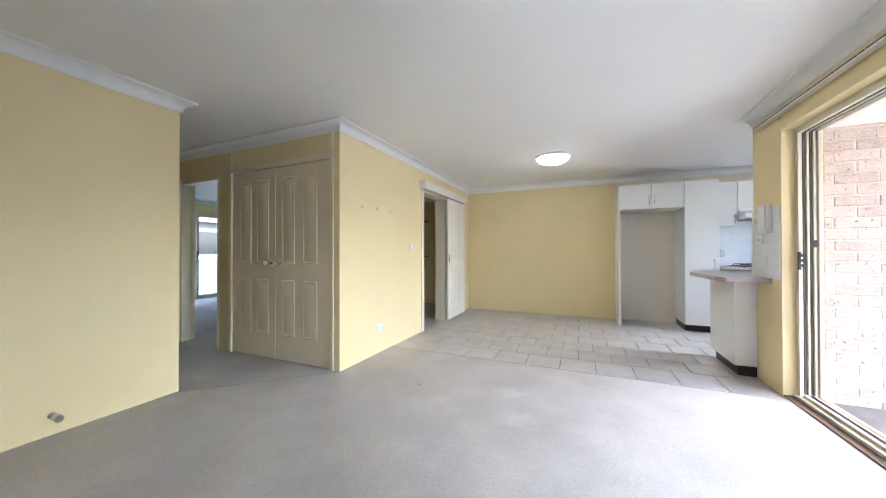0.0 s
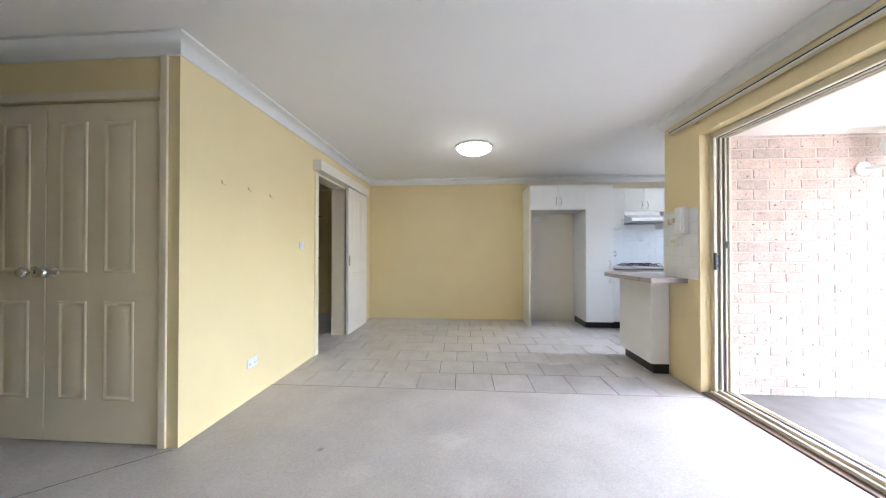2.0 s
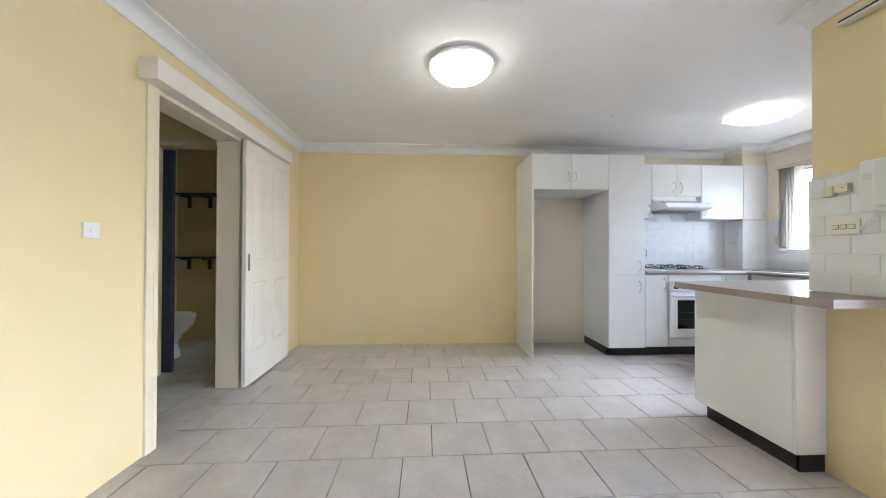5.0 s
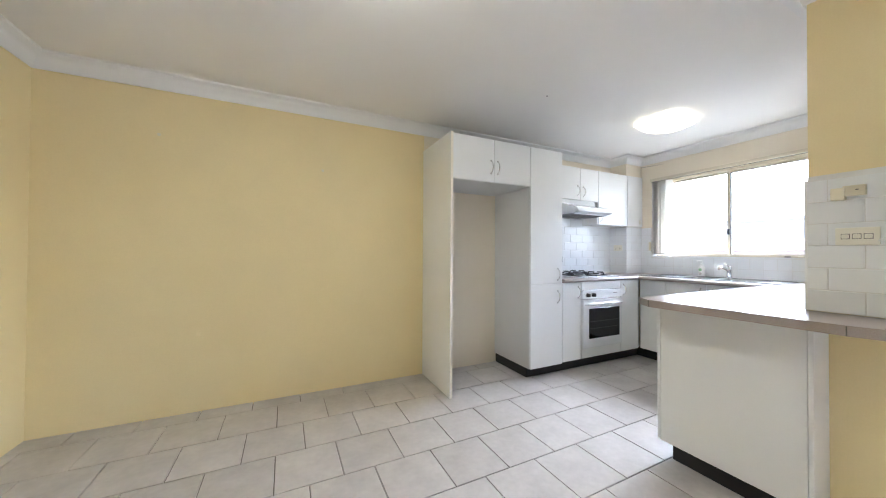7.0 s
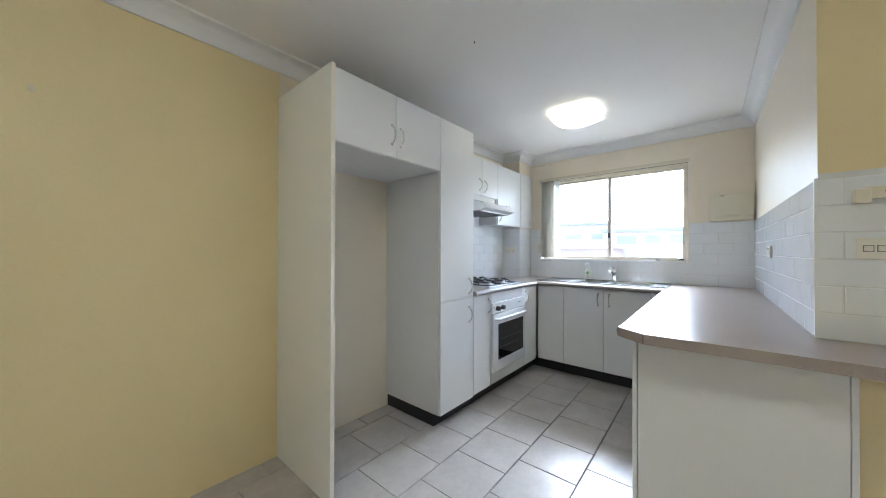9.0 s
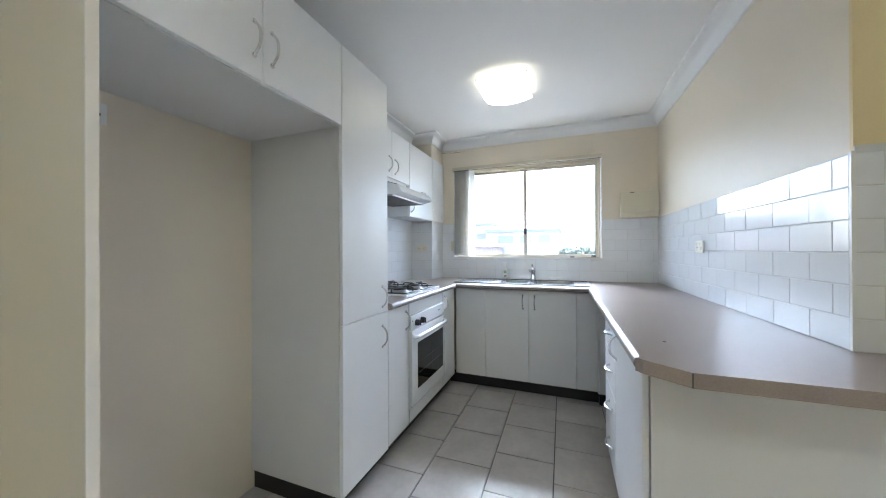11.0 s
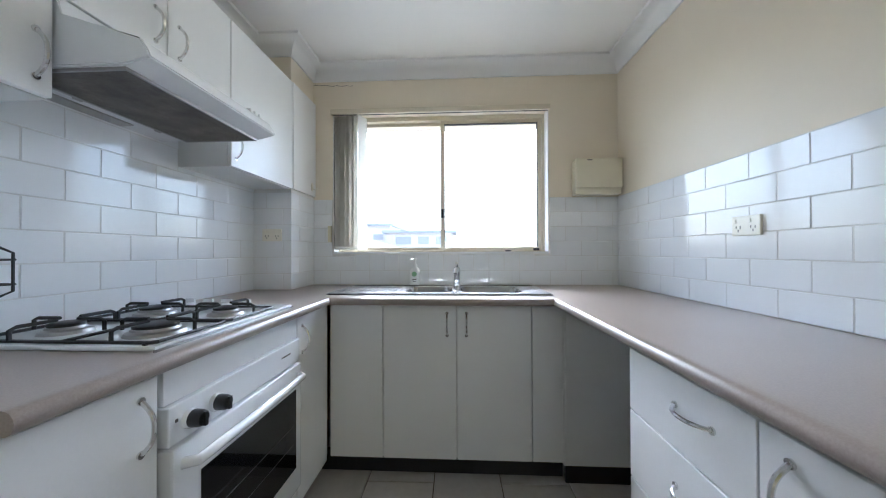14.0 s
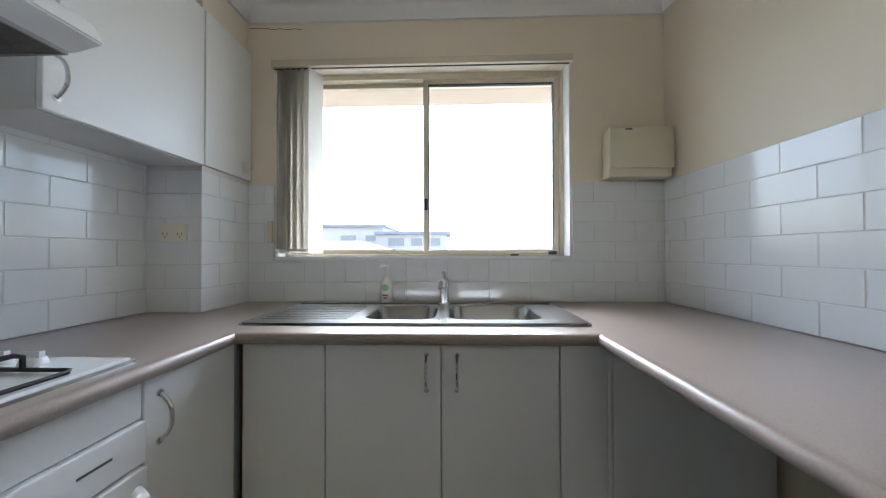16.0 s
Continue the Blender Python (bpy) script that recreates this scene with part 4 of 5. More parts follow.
# cooktop
ck = thing("gas_cooktop", "white enamel four-burner gas cooktop with black trivets", "cooktop", (4.38, 2.53, ZB))
part("plate", boxes((4.105, 4.685, 2.285, 2.775, ZB + 0.0005, ZB + 0.012), r=0.004), ENAMEL, ck)
part("trim", boxes((4.100, 4.690, 2.280, 2.285, ZB, ZB + 0.006), (4.685, 4.690, 2.285, 2.775, ZB, ZB + 0.006)), STEEL, ck)
for n, (x, y, r) in enumerate(((4.225, 2.40, 0.048), (4.225, 2.65, 0.036), (4.475, 2.65, 0.042), (4.475, 2.40, 0.036))):
    bm = bmesh.new()
    lathe(bm, [(r + 0.018, 0.012), (r + 0.014, 0.020), (r + 0.004, 0.024), (r + 0.002, 0.030)], (x, y, ZB), 24)
    bn = part("burner_base", bm, ALUM, ck, smooth=True)
    bm = bmesh.new()
    lathe(bm, [(r, 0.030), (r, 0.037), (r - 0.008, 0.040)], (x, y, ZB), 24)
    part("burner_cap", bm, IRON, bn, "black burner cap", True)
for x0, x1 in ((4.115, 4.345), (4.355, 4.590)):
    bm = bmesh.new()
    z1, z2 = ZB + 0.018, ZB + 0.048
    y0, y1 = 2.298, 2.760
    tube(bm, [(x0 + 0.01, y0, z1), (x1 - 0.01, y0, z1), (x1, y0 + 0.01, z1), (x1, y1 - 0.01, z1), (x1 - 0.01, y1, z1), (x0 + 0.01, y1, z1), (x0, y1 - 0.01, z1), (x0, y0 + 0.01, z1), (x0 + 0.01, y0, z1)], 0.0045, 6)
    xm = (x0 + x1) / 2
    for y in (2.40, 2.65):
        for dx, dy in ((1, 0), (-1, 0), (0, 1), (0, -1)):
            ex = x1 if dx > 0 else x0 if dx < 0 else xm
            ey = y + dy * (0.10 if dx == 0 else 0)
            tube(bm, [(ex, ey, z1), (ex, ey, z2 - 0.006), (ex - dx * 0.012, ey - dy * 0.012, z2), (xm + dx * 0.026, y + dy * 0.026, z2)], 0.0048, 6)
    tube(bm, [(x0, 2.525, z1), (x1, 2.525, z1)], 0.0045, 6)
    for px in (x0, x1):
        for py in (y0 + 0.02, y1 - 0.02):
            tube(bm, [(px, py, ZB + 0.0115), (px, py, z1)], 0.006, 6)
    part("trivet", bm, IRON, ck, "black wire trivet", True)
for k in range(4):
    bm = bmesh.new()
    y = 2.44 + 0.075 * k
    lathe(bm, [(0.022, 0.0115), (0.021, 0.018), (0.018, 0.026), (0.013, 0.028)], (4.635, y, ZB), 20)
    box(bm, 4.630, 4.640, y - 0.019, y + 0.019, ZB + 0.027, ZB + 0.040)
    part("knob", bm, ENAMEL, ck, "white control knob", True)
part("marking", boxes((4.61, 4.614, 2.33, 2.40, ZB + 0.0118, ZB + 0.0124)), DARKG, ck)

# ---- lamps ----
dl = thing("ceiling_light", "round opal glass ceiling light, lit", "ceiling light", (1.757, 1.115, H))
bm = bmesh.new()
lathe(bm, [(0.212, 0.0), (0.222, -0.008), (0.222, -0.022), (0.208, -0.028)], (1.757, 1.115, H), 48)
part("rim", bm, PLAST, dl, smooth=True)
bm = bmesh.new()
lathe(bm, [(0.204, -0.026), (0.198, -0.040), (0.172, -0.064), (0.125, -0.084), (0.06, -0.095), (0.01, -0.097)], (1.757, 1.115, H), 48)
part("diffuser", bm, LAMPG, dl, "glowing opal glass", True)

kl = thing("kitchen_ceiling_light", "square frosted glass kitchen ceiling light with metal clips, lit", "ceiling light", (4.548, 1.72, H))
bm = bmesh.new()
N, SX, SY = 10, 0.200, 0.166
gv = [[bm.verts.new((4.548 + SX * (2 * i / N - 1), 1.72 + SY * (2 * j / N - 1), H - 0.085 + 0.055 * (((2 * i / N - 1) ** 2 + (2 * j / N - 1) ** 2) / 2) ** 1.1)) for j in range(N + 1)] for i in range(N + 1)]
for i in range(N):
    for j in range(N):
        bm.faces.new((gv[i][j], gv[i + 1][j], gv[i + 1][j + 1], gv[i][j + 1]))
bmesh.ops.solidify(bm, geom=bm.faces[:], thickness=0.005)
part("diffuser", bm, LAMPK, kl, "glowing frosted glass", True)
bm = bmesh.new()
lathe(bm, [(0.10, 0.0), (0.10, -0.022), (0.09, -0.026)], (4.548, 1.72, H), 32)
part("base", bm, PLAST, kl, smooth=True)
for sx in (-1, 1):
    for sy in (-1, 1):
        bm = bmesh.new()
        x, y = 4.548 + sx * 0.196, 1.72 + sy * 0.162
        tube(bm, [(x - sx * 0.06, y - sy * 0.06, H - 0.006), (x, y, H - 0.012), (x + sx * 0.004, y + sy * 0.004, H - 0.038), (x - sx * 0.012, y - sy * 0.012, H - 0.044)], 0.004, 8)
        part("clip", bm, CHROME, kl, "metal clip", True)

# ---- small fittings ----
sb = thing("switchboard_box", "cream metal switchboard box on the kitchen wall", "switchboard", (XE - 0.05, 0.705, 1.49))
part("case", boxes((XE - 0.075, XE - 0.001, 0.585, 0.868, 1.494, 1.717), r=0.006), CMETAL, sb)
part("lid", boxes((XE - 0.088, XE - 0.0755, 0.582, 0.871, 1.532, 1.720), r=0.005), CMETAL, sb)
part("hinge_mark", boxes((XE - 0.090, XE - 0.0875, 0.77, 0.80, 1.705, 1.711)), DARKG, sb)

# ---- fittings on the walls ----


def mount(bm, place, way):
    """Turns a fitting built flat (u to the right, v up, w out) onto a wall that faces 'x', '-x', '-y' or 'y'."""
    px, py, pz = place
    for v in bm.verts:
        u, w, z = v.co.x, v.co.y, v.co.z
        v.co = Vector({"x": (px + w, py + u, pz + z), "-x": (px - w, py - u, pz + z), "-y": (px + u, py - w, pz + z), "y": (px - u, py + w, pz + z)}[way])
    return bm


def flat(place, way, *bs, r=0.0015):
    """Boxes (u0, u1, w0, w1, v0, v1) on a wall."""
    return mount(boxes(*bs, r=r, seg=1 if r < 0.002 else 2), place, way)


def power_point(name, label, place, way, kind, mat):
    t = thing(name, label, "power point" if kind != "switch" else "light switch", place)
    w, h = (0.058, 0.036) if kind != "switch" else (0.036, 0.036)
    part("plate", flat(place, way, (-w, w, 0, 0.009, -h, h), r=0.003), mat, t)
    if kind == "switch":
        part("rocker", flat(place, way, (-0.008, 0.008, 0.009, 0.012, -0.012, 0.012)), mat, t)
    elif kind == "triple":
        for u in (-0.030, 0.0, 0.030):
            part("rocker", flat(place, way, (u - 0.010, u + 0.010, 0.009, 0.0115, -0.009, 0.009), r=0.003), mat, t)
            part("rocker_gap", flat(place, way, (u - 0.012, u + 0.012, 0.0088, 0.0096, -0.011, 0.011), r=0.0), DARKG, t)
    else:
        for u in (-0.030, 0.030):
            part("rocker", flat(place, way, (u - 0.016, u - 0.006, 0.009, 0.0125, 0.010, 0.026)), mat, t)
            part("socket_slots", flat(place, way, (u - 0.010, u - 0.007, 0.0085, 0.0097, -0.010, 0.000), (u + 0.007, u + 0.010, 0.0085, 0.0097, -0.010, 0.000), (u - 0.0015, u + 0.0015, 0.0085, 0.0097, -0.022, -0.013), r=0.0), DARKG, t)
    return t


power_point("light_switch", "white plastic light switch on the yellow wall", (XL, 0.475, 1.205), "x", "switch", PLAST)
power_point("power_point", "white double power point low on the yellow wall", (XL, -0.27, 0.283), "x", "gpo", PLAST)
power_point("power_point", "cream double power point on the tiled side wall", (4.63, YSN + (YS - YSN) * 1.07 / 2.005 + 0.009, 1.225), "y", "gpo", PCREAM)
power_point("power_point", "cream double power point on the tiled duct", (5.262, 2.705, 1.235), "-x", "gpo", PCREAM)
power_point("triple_switch", "cream three-gang switch plate on the tiled wall end", (XN - 0.008, 0.405, 1.238), "-x", "triple", PCREAM)

t = thing("phone_socket", "yellowed plastic phone socket with an adapter plug", "phone socket", (XN - 0.01, 0.42, 1.42))
part("plate", flat((XN - 0.008, 0.405, 1.425), "-x", (-0.034, 0.026, 0, 0.024, -0.020, 0.022), r=0.003), CPLAST, t)
part("plug", flat((XN - 0.008, 0.450, 1.420), "-x", (-0.020, 0.018, 0, 0.034, -0.030, 0.020), r=0.004), CPLAST, t, "yellowed adapter plug")
part("screw", flat((XN - 0.008, 0.40, 1.428), "-x", (-0.004, 0.004, 0.0235, 0.0246, -0.002, 0.002), r=0.0), DARKG, t)

t = thing("intercom_phone", "white wall-mounted intercom handset with its cord", "intercom", (XN - 0.02, 0.25, 1.4))
part("base", flat((XN - 0.008, 0.265, 1.415), "-x", (-0.062, 0.062, 0, 0.040, -0.115, 0.115), r=0.006), PLAST, t)
part("handset", flat((XN - 0.048, 0.240, 1.415), "-x", (-0.026, 0.026, 0.002, 0.030, -0.100, 0.108), r=0.010), PLAST, t)
part("speaker_slots", flat((XN - 0.048, 0.300, 1.455), "-x", (-0.016, 0.016, -0.001, 0.001, -0.016, 0.016), r=0.0), LAMI, t)
bm = bmesh.new()
pts = []
for i in range(130):
    u = i / 129
    a = u * 2 * math.pi * 22
    cy, cz = 0.250 + 0.085 * math.sin(u * math.pi) + 0.02 * u, 1.302 - 0.085 * math.sin(math.pi * u)
    pts.append((XN - 0.024 + 0.005 * math.cos(a), cy + 0.005 * math.sin(a), cz))
tube(bm, pts, 0.0018, 5)
part("cord", bm, PLAST, t, "coiled white cord", True)

for y, z in ((-0.585, 1.621), (-0.317, 1.627), (-0.045, 1.621)):
    bm = flat((XL, y, z), "x", (-0.008, 0.008, 0, 0.0012, -0.012, 0.012), r=0.0)
    tube(bm, [(0.0, y, z + 0.004), (0.010, y, z - 0.012), (0.016, y + 0.004, z - 0.022), (0.024, y + 0.010, z - 0.014)], 0.0020, 6)
    single("picture_hook", bm, HOOKM, "small metal picture hook on the yellow wall", "picture hook", (XL, y, z), "picture hooks")
for x, z in ((1.70, 1.849), (0.62, 1.98)):
    bm = bmesh.new()
    lathe(bm, [(0.012, 0.001), (0.010, -0.0015), (0.003, -0.002)], (x, YN, z), 14, "y")
    single("wall_plug", bm, CPLAST, "patched screw hole in the yellow wall", "wall plug", (x, YN, z), smooth=True)
t = thing("door_stop", "chrome door stop low on the yellow wall", "door stop", (XA, -2.45, 0.125))
bm = bmesh.new()
lathe(bm, [(0.020, 0.0), (0.020, 0.004), (0.010, 0.008), (0.009, 0.055)], (XA, -2.45, 0.125), 16, "x")
part("stem", bm, CHROME, t, smooth=True)
bm = bmesh.new()
lathe(bm, [(0.019, 0.050), (0.021, 0.058), (0.021, 0.108), (0.016, 0.114)], (XA, -2.45, 0.125), 16, "x")
part("buffer", bm, CHROME, t, smooth=True)
bm = bmesh.new()
lathe(bm, [(0.006, 0.0), (0.005, 0.001)], (3.489, 1.029, ZB), 10)
single("bench_chip", bm, DARKG, "small dark chip mark in the benchtop", "chip mark", (3.489, 1.029, ZB))
bm = bmesh.new()
lathe(bm, [(0.004, 0.0), (0.004, -0.008)], (3.245, 1.843, H), 8)
single("ceiling_hook", bm, DARKG, "tiny hook in the ceiling", "ceiling hook", (3.245, 1.843, H))
power_point("power_point", "white power point high in the empty fridge recess", (2.833, YN, 1.69), "-y", "gpo", PLAST)
random.seed(3)
bm = bmesh.new()
tube(bm, [(XE - 0.0005, 2.595 - 0.27 * k / 12, 2.276 - 0.014 * (k / 12) + random.uniform(-0.004, 0.004)) for k in range(13)], 0.0013, 5)
single("plaster_crack", bm, DARKG, "thin jagged plaster crack under the cornice", "crack", (XE, 2.45, 2.27))
bm = bmesh.new()
tube(bm, [(-0.02 - 0.9 * k / 20, YC - 0.02 - 0.86 * k / 20 + random.uniform(-0.004, 0.004), 0.0042) for k in range(21)], 0.0016, 4)
single("carpet_seam", bm, DARKG, "thin dark seam in the grey carpet", "carpet seam", (-0.4, -1.3, 0))

# ---- lobby and toilet ----
t = thing("toilet", "white ceramic toilet in the unlit room", "toilet", (-1.22, 2.42, 0))
bm = bmesh.new()
N = 28
rings = []
for zz, rx, ry, dx in ((0.0, 0.17, 0.12, -0.06), (0.03, 0.17, 0.12, -0.06), (0.14, 0.145, 0.105, -0.06), (0.24, 0.17, 0.13, -0.03), (0.34, 0.235, 0.175, 0.0), (0.40, 0.25, 0.185, 0.0), (0.415, 0.245, 0.18, 0.0)):
    rings.append([bm.verts.new((-1.17 + dx + rx * math.cos(2 * math.pi * k / N), 2.42 + ry * math.sin(2 * math.pi * k / N), zz)) for k in range(N)])
for a, b in zip(rings, rings[1:]):
    for k in range(N):
        bm.faces.new((a[k], a[(k + 1) % N], b[(k + 1) % N], b[k]))
bm.faces.new(rings[0][::-1]), bm.faces.new(rings[-1])
part("bowl", bm, CERAM, t, smooth=True)
bm = bmesh.new()
lathe(bm, [(0.19, 0.416), (0.196, 0.425), (0.19, 0.445), (0.15, 0.452)], (0, 0, 0), N)
for v in bm.verts:
    v.co = Vector((-1.17 + v.co.x * 1.28, 2.42 + v.co.y, v.co.z))
part("seat", bm, PLAST, t, smooth=True)
part("cistern", boxes((-1.598, -1.43, 2.24, 2.60, 0.40, 0.78), r=0.015), CERAM, t)
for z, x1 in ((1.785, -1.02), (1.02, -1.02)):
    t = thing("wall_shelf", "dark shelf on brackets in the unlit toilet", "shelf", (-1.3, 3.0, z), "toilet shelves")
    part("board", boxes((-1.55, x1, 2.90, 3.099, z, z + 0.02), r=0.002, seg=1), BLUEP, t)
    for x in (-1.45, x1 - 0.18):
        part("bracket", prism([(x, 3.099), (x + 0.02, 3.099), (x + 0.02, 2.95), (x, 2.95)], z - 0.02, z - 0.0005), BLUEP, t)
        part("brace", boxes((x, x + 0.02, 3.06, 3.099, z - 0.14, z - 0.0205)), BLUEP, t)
# narrow board added for the dark blue strip of the doorway's shaded jamb
t = thing("toilet_jamb_strip", "narrow navy strip standing in for the toilet doorway's shaded jamb", "door", (-0.75, 1.9, 0))
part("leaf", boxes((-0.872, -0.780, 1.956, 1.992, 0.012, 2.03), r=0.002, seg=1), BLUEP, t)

# ---- wire rack on the pantry's side ----
rk = thing("wire_rack", "small black wire rack on the side of the pantry", "rack", (3.841, 2.38, 1.10))
for z in (1.085, 1.125):
    bm = bmesh.new()
    tube(bm, [(3.8402, 2.33, z), (3.908, 2.33, z), (3.908, 2.43, z), (3.8402, 2.43, z)], 0.0020, 6)
    part("wire_hoop", bm, IRON, rk)
for y in (2.33, 2.43):
    bm = bmesh.new()
    tube(bm, [(3.8402, y, 1.160), (3.886, y, 1.147), (3.906, y, 1.136), (3.906, y, 1.074), (3.888, y, 1.066), (3.8402, y, 1.062)], 0.0022, 6)
    part("side_wire", bm, IRON, rk)

# ---- balcony ----
structure("balcony_slab", boxes((3.80, 6.25, -4.0, 0.127, -0.20, -0.035)), CONC, "pale concrete balcony slab", "balcony floor")
# the soffit's unseen outward reach is set to dim the brick wall
structure("balcony_soffit", boxes((3.80, 6.25, -4.0, 0.127, 2.085, 2.20)), SOFFIT, "cream painted balcony soffit", "soffit")
# added wall out of view, closes the balcony's end to dim the bricks
structure("balcony_end_wall", boxes((3.80, 6.25, -4.1, -4.0, -0.20, 2.2)), RENDERW, "plain unseen wall added to hold light off the balcony's bricks", "wall")
t = thing("balcony_lamp", "white globe wall lamp on a curved arm on the brick wall", "wall lamp", (4.78, 0.10, 1.8))
bm = bmesh.new()
lathe(bm, [(0.055, 0.0), (0.055, -0.012), (0.030, -0.022)], (4.80, 0.112, 1.80), 24, "y")
part("wall_plate", bm, PLAST, t, smooth=True)
bm = bmesh.new()
tube(bm, [(4.80, 0.10, 1.80), (4.82, 0.03, 1.79), (4.86, -0.03, 1.80), (4.90, -0.05, 1.845)], 0.014, 10)
part("arm", bm, PLAST, t, smooth=True)
bm = bmesh.new()
lathe(bm, [(0.05, -0.105), (0.085, -0.07), (0.11, 0.0), (0.10, 0.05), (0.06, 0.09), (0.01, 0.105)], (4.90, -0.05, 1.945), 28)
part("globe", bm, PLAST, t, "white globe shade", True)

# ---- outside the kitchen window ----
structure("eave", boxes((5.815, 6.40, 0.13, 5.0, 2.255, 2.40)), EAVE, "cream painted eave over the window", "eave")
structure("ground", boxes((-400, 400, -400, 400, -6.6, -6.4)), GRASS, "far ground below the flats", "ground")


def house(name, label, x0, x1, y0, y1, z0, z1, wall, roof, windows, side, hip=0.0, over=0.5, glass=FARGL):
    """A far house. windows: rows (a, b, c, d) on its face towards the flat."""
    h = thing(name, label, "house", ((x0 + x1) / 2, (y0 + y1) / 2, z0), "houses beyond the window")
    part("wall", boxes((x0, x1, y0, y1, z0, z1)), wall, h)
    if hip:
        bm = bmesh.new()
        e = [bm.verts.new(p) for p in ((x0 - over, y0 - over, z1), (x1 + over, y0 - over, z1), (x1 + over, y1 + over, z1), (x0 - over, y1 + over, z1))]
        d = min(x1 - x0, y1 - y0) / 2
        r = [bm.verts.new(((x0 + x1) / 2, y0 + d, z1 + hip)), bm.verts.new(((x0 + x1) / 2, y1 - d, z1 + hip))]
        for f in ((e[0], e[1], r[0]), (e[1], e[2], r[1], r[0]), (e[2], e[3], r[1]), (e[3], e[0], r[0], r[1]), (e[3], e[2], e[1], e[0])):
            bm.faces.new(f)
        part("roof", bm, roof, h)
    else:
        part("roof", boxes((x0 - over, x1 + over, y0 - over, y1 + over, z1, z1 + 0.35)), roof, h)
    for a, b, c, d in windows:
        x = x0 if side < 0 else x1
        w = part("window", boxes((x - 0.06, x + 0.06, a, b, c, d)), RENDERW, h)
        part("pane", boxes((x + side * 0.06 - 0.02, x + side * 0.06 + 0.02, a + 0.12, b - 0.12, c + 0.12, d - 0.12)), glass, w)
    return h


house("rendered_house", "pale rendered flat-roofed house beyond the window", 46, 56, 10.8, 24, -6.4, 4.6, RENDERW, ROOFT, [(11.6, 13.2, 2.6, 3.6), (14.2, 16.5, 2.6, 3.6)], -1)
house("white_house", "pale house with a verandah window row beyond the kitchen", 43, 50, 2.4, 10.6, -6.4, 3.4, RENDERW, ROOFT, [(3.0, 4.6, 1.9, 3.1), (5.2, 6.8, 1.9, 3.1), (7.4, 9.6, 1.9, 3.1)], -1)
house("pink_brick_house", "low pink brick house beyond the window", 36, 42, 8.6, 20, -6.4, 1.5, PINKB, ROOFR, [], -1, 1.0)
house("hip_roof_house", "house with a terracotta hip roof beyond the window", 48, 58, -15, -6, -6.4, 0.9, RENDERW, ROOFR, [], -1, 2.0)
random.seed(4)
for k, (x, y, s) in enumerate(((62, 1.2, 1.0), (64, -1.4, 1.15), (63, -4.0, 0.9), (66, -6.0, 0.9), (60, 3.2, 0.8))):
    t = thing("tree", "far green tree on the skyline", "tree", (x, y, -6.4), "trees on the skyline")
    bm = bmesh.new()
    tube(bm, [(x, y, -6.4), (x + 0.1, y, -3), (x, y + 0.1, 0.4)], 0.22, 8)
    for a in range(5):
        tube(bm, [(x, y, -1.5 + 0.3 * a), (x + 1.2 * math.cos(a * 1.3), y + 1.2 * math.sin(a * 1.3), -0.4 + 0.4 * a)], 0.07, 6)
    part("trunk", bm, BROWN, t)
    V, F = [], []
    for q in range(420):
        d = Vector((random.gauss(0, 1), random.gauss(0, 1), random.gauss(0, 1))).normalized() * random.uniform(0.45, 1.0)
        c = Vector((x + 1.7 * s * d.x, y + 1.7 * s * d.y, 0.3 + 1.5 * s * d.z + random.uniform(-0.2, 0.2)))
        u = Vector((random.gauss(0, 1), random.gauss(0, 1), random.gauss(0, 1))).normalized()
        w = u.orthogonal().normalized()
        l = random.uniform(0.14, 0.32)
        i = len(V)
        V += [c - u * l, c + w * l * 0.6, c + u * l, c - w * l * 0.6]
        F.append((i, i + 1, i + 2, i + 3))
    me = bpy.data.meshes.new("crown")
    me.from_pydata([tuple(v - Vector((x, y, -6.4))) for v in V], [], F)
    me.materials.append(LEAF)
    cr = new("crown", me)
    cr.parent = t

# ---- bedroom's glass door, rail and neighbour ----
t = thing("bedroom_glass_door", "cream aluminium glass sliding door in the bedroom", "glass door", (-6.4, 1.8, 0))
part("frame", boxes((-6.47, -6.37, 0.75, 0.80, 0, 2.1), (-6.47, -6.37, 2.85, 2.90, 0, 2.1), (-6.47, -6.37, 0.80, 2.85, 2.05, 2.1), (-6.47, -6.37, 0.80, 2.85, 0, 0.04), r=0.002, seg=1), ALU, t)
for a, b, x in ((0.80, 1.42, -6.40), (1.34, 2.85, -6.44)):
    p = part("panel", boxes((x, x + 0.03, a, a + 0.055, 0.04, 2.05), (x, x + 0.03, b - 0.055, b, 0.04, 2.05), (x, x + 0.03, a + 0.055, b - 0.055, 1.99, 2.05), (x, x + 0.03, a + 0.055, b - 0.055, 0.04, 0.10), r=0.002, seg=1), ALU, t)
    g = part("pane", boxes((x + 0.012, x + 0.017, a + 0.055, b - 0.055, 0.10, 1.99)), GLASS, p)
    g.visible_shadow = False
    if x > -6.42:
        part("latch", boxes((x + 0.03, x + 0.05, b - 0.04, b - 0.015, 1.0, 1.16), r=0.003), BLACKP, p, "black door latch")
structure("bedroom_balcony_slab", boxes((-8.2, -6.55, -0.5, 4.0, -0.2, -0.03)), CONC, "pale concrete bedroom balcony slab", "balcony floor")
t = thing("balcony_railing", "white painted balcony railing with upright balusters", "railing", (-8.0, 1.8, 0))
part("top_rail", boxes((-8.03, -7.97, -0.5, 4.0, 0.93, 0.98), r=0.004), CORN, t)
part("bottom_rail", boxes((-8.02, -7.98, -0.5, 4.0, 0.05, 0.09)), CORN, t)
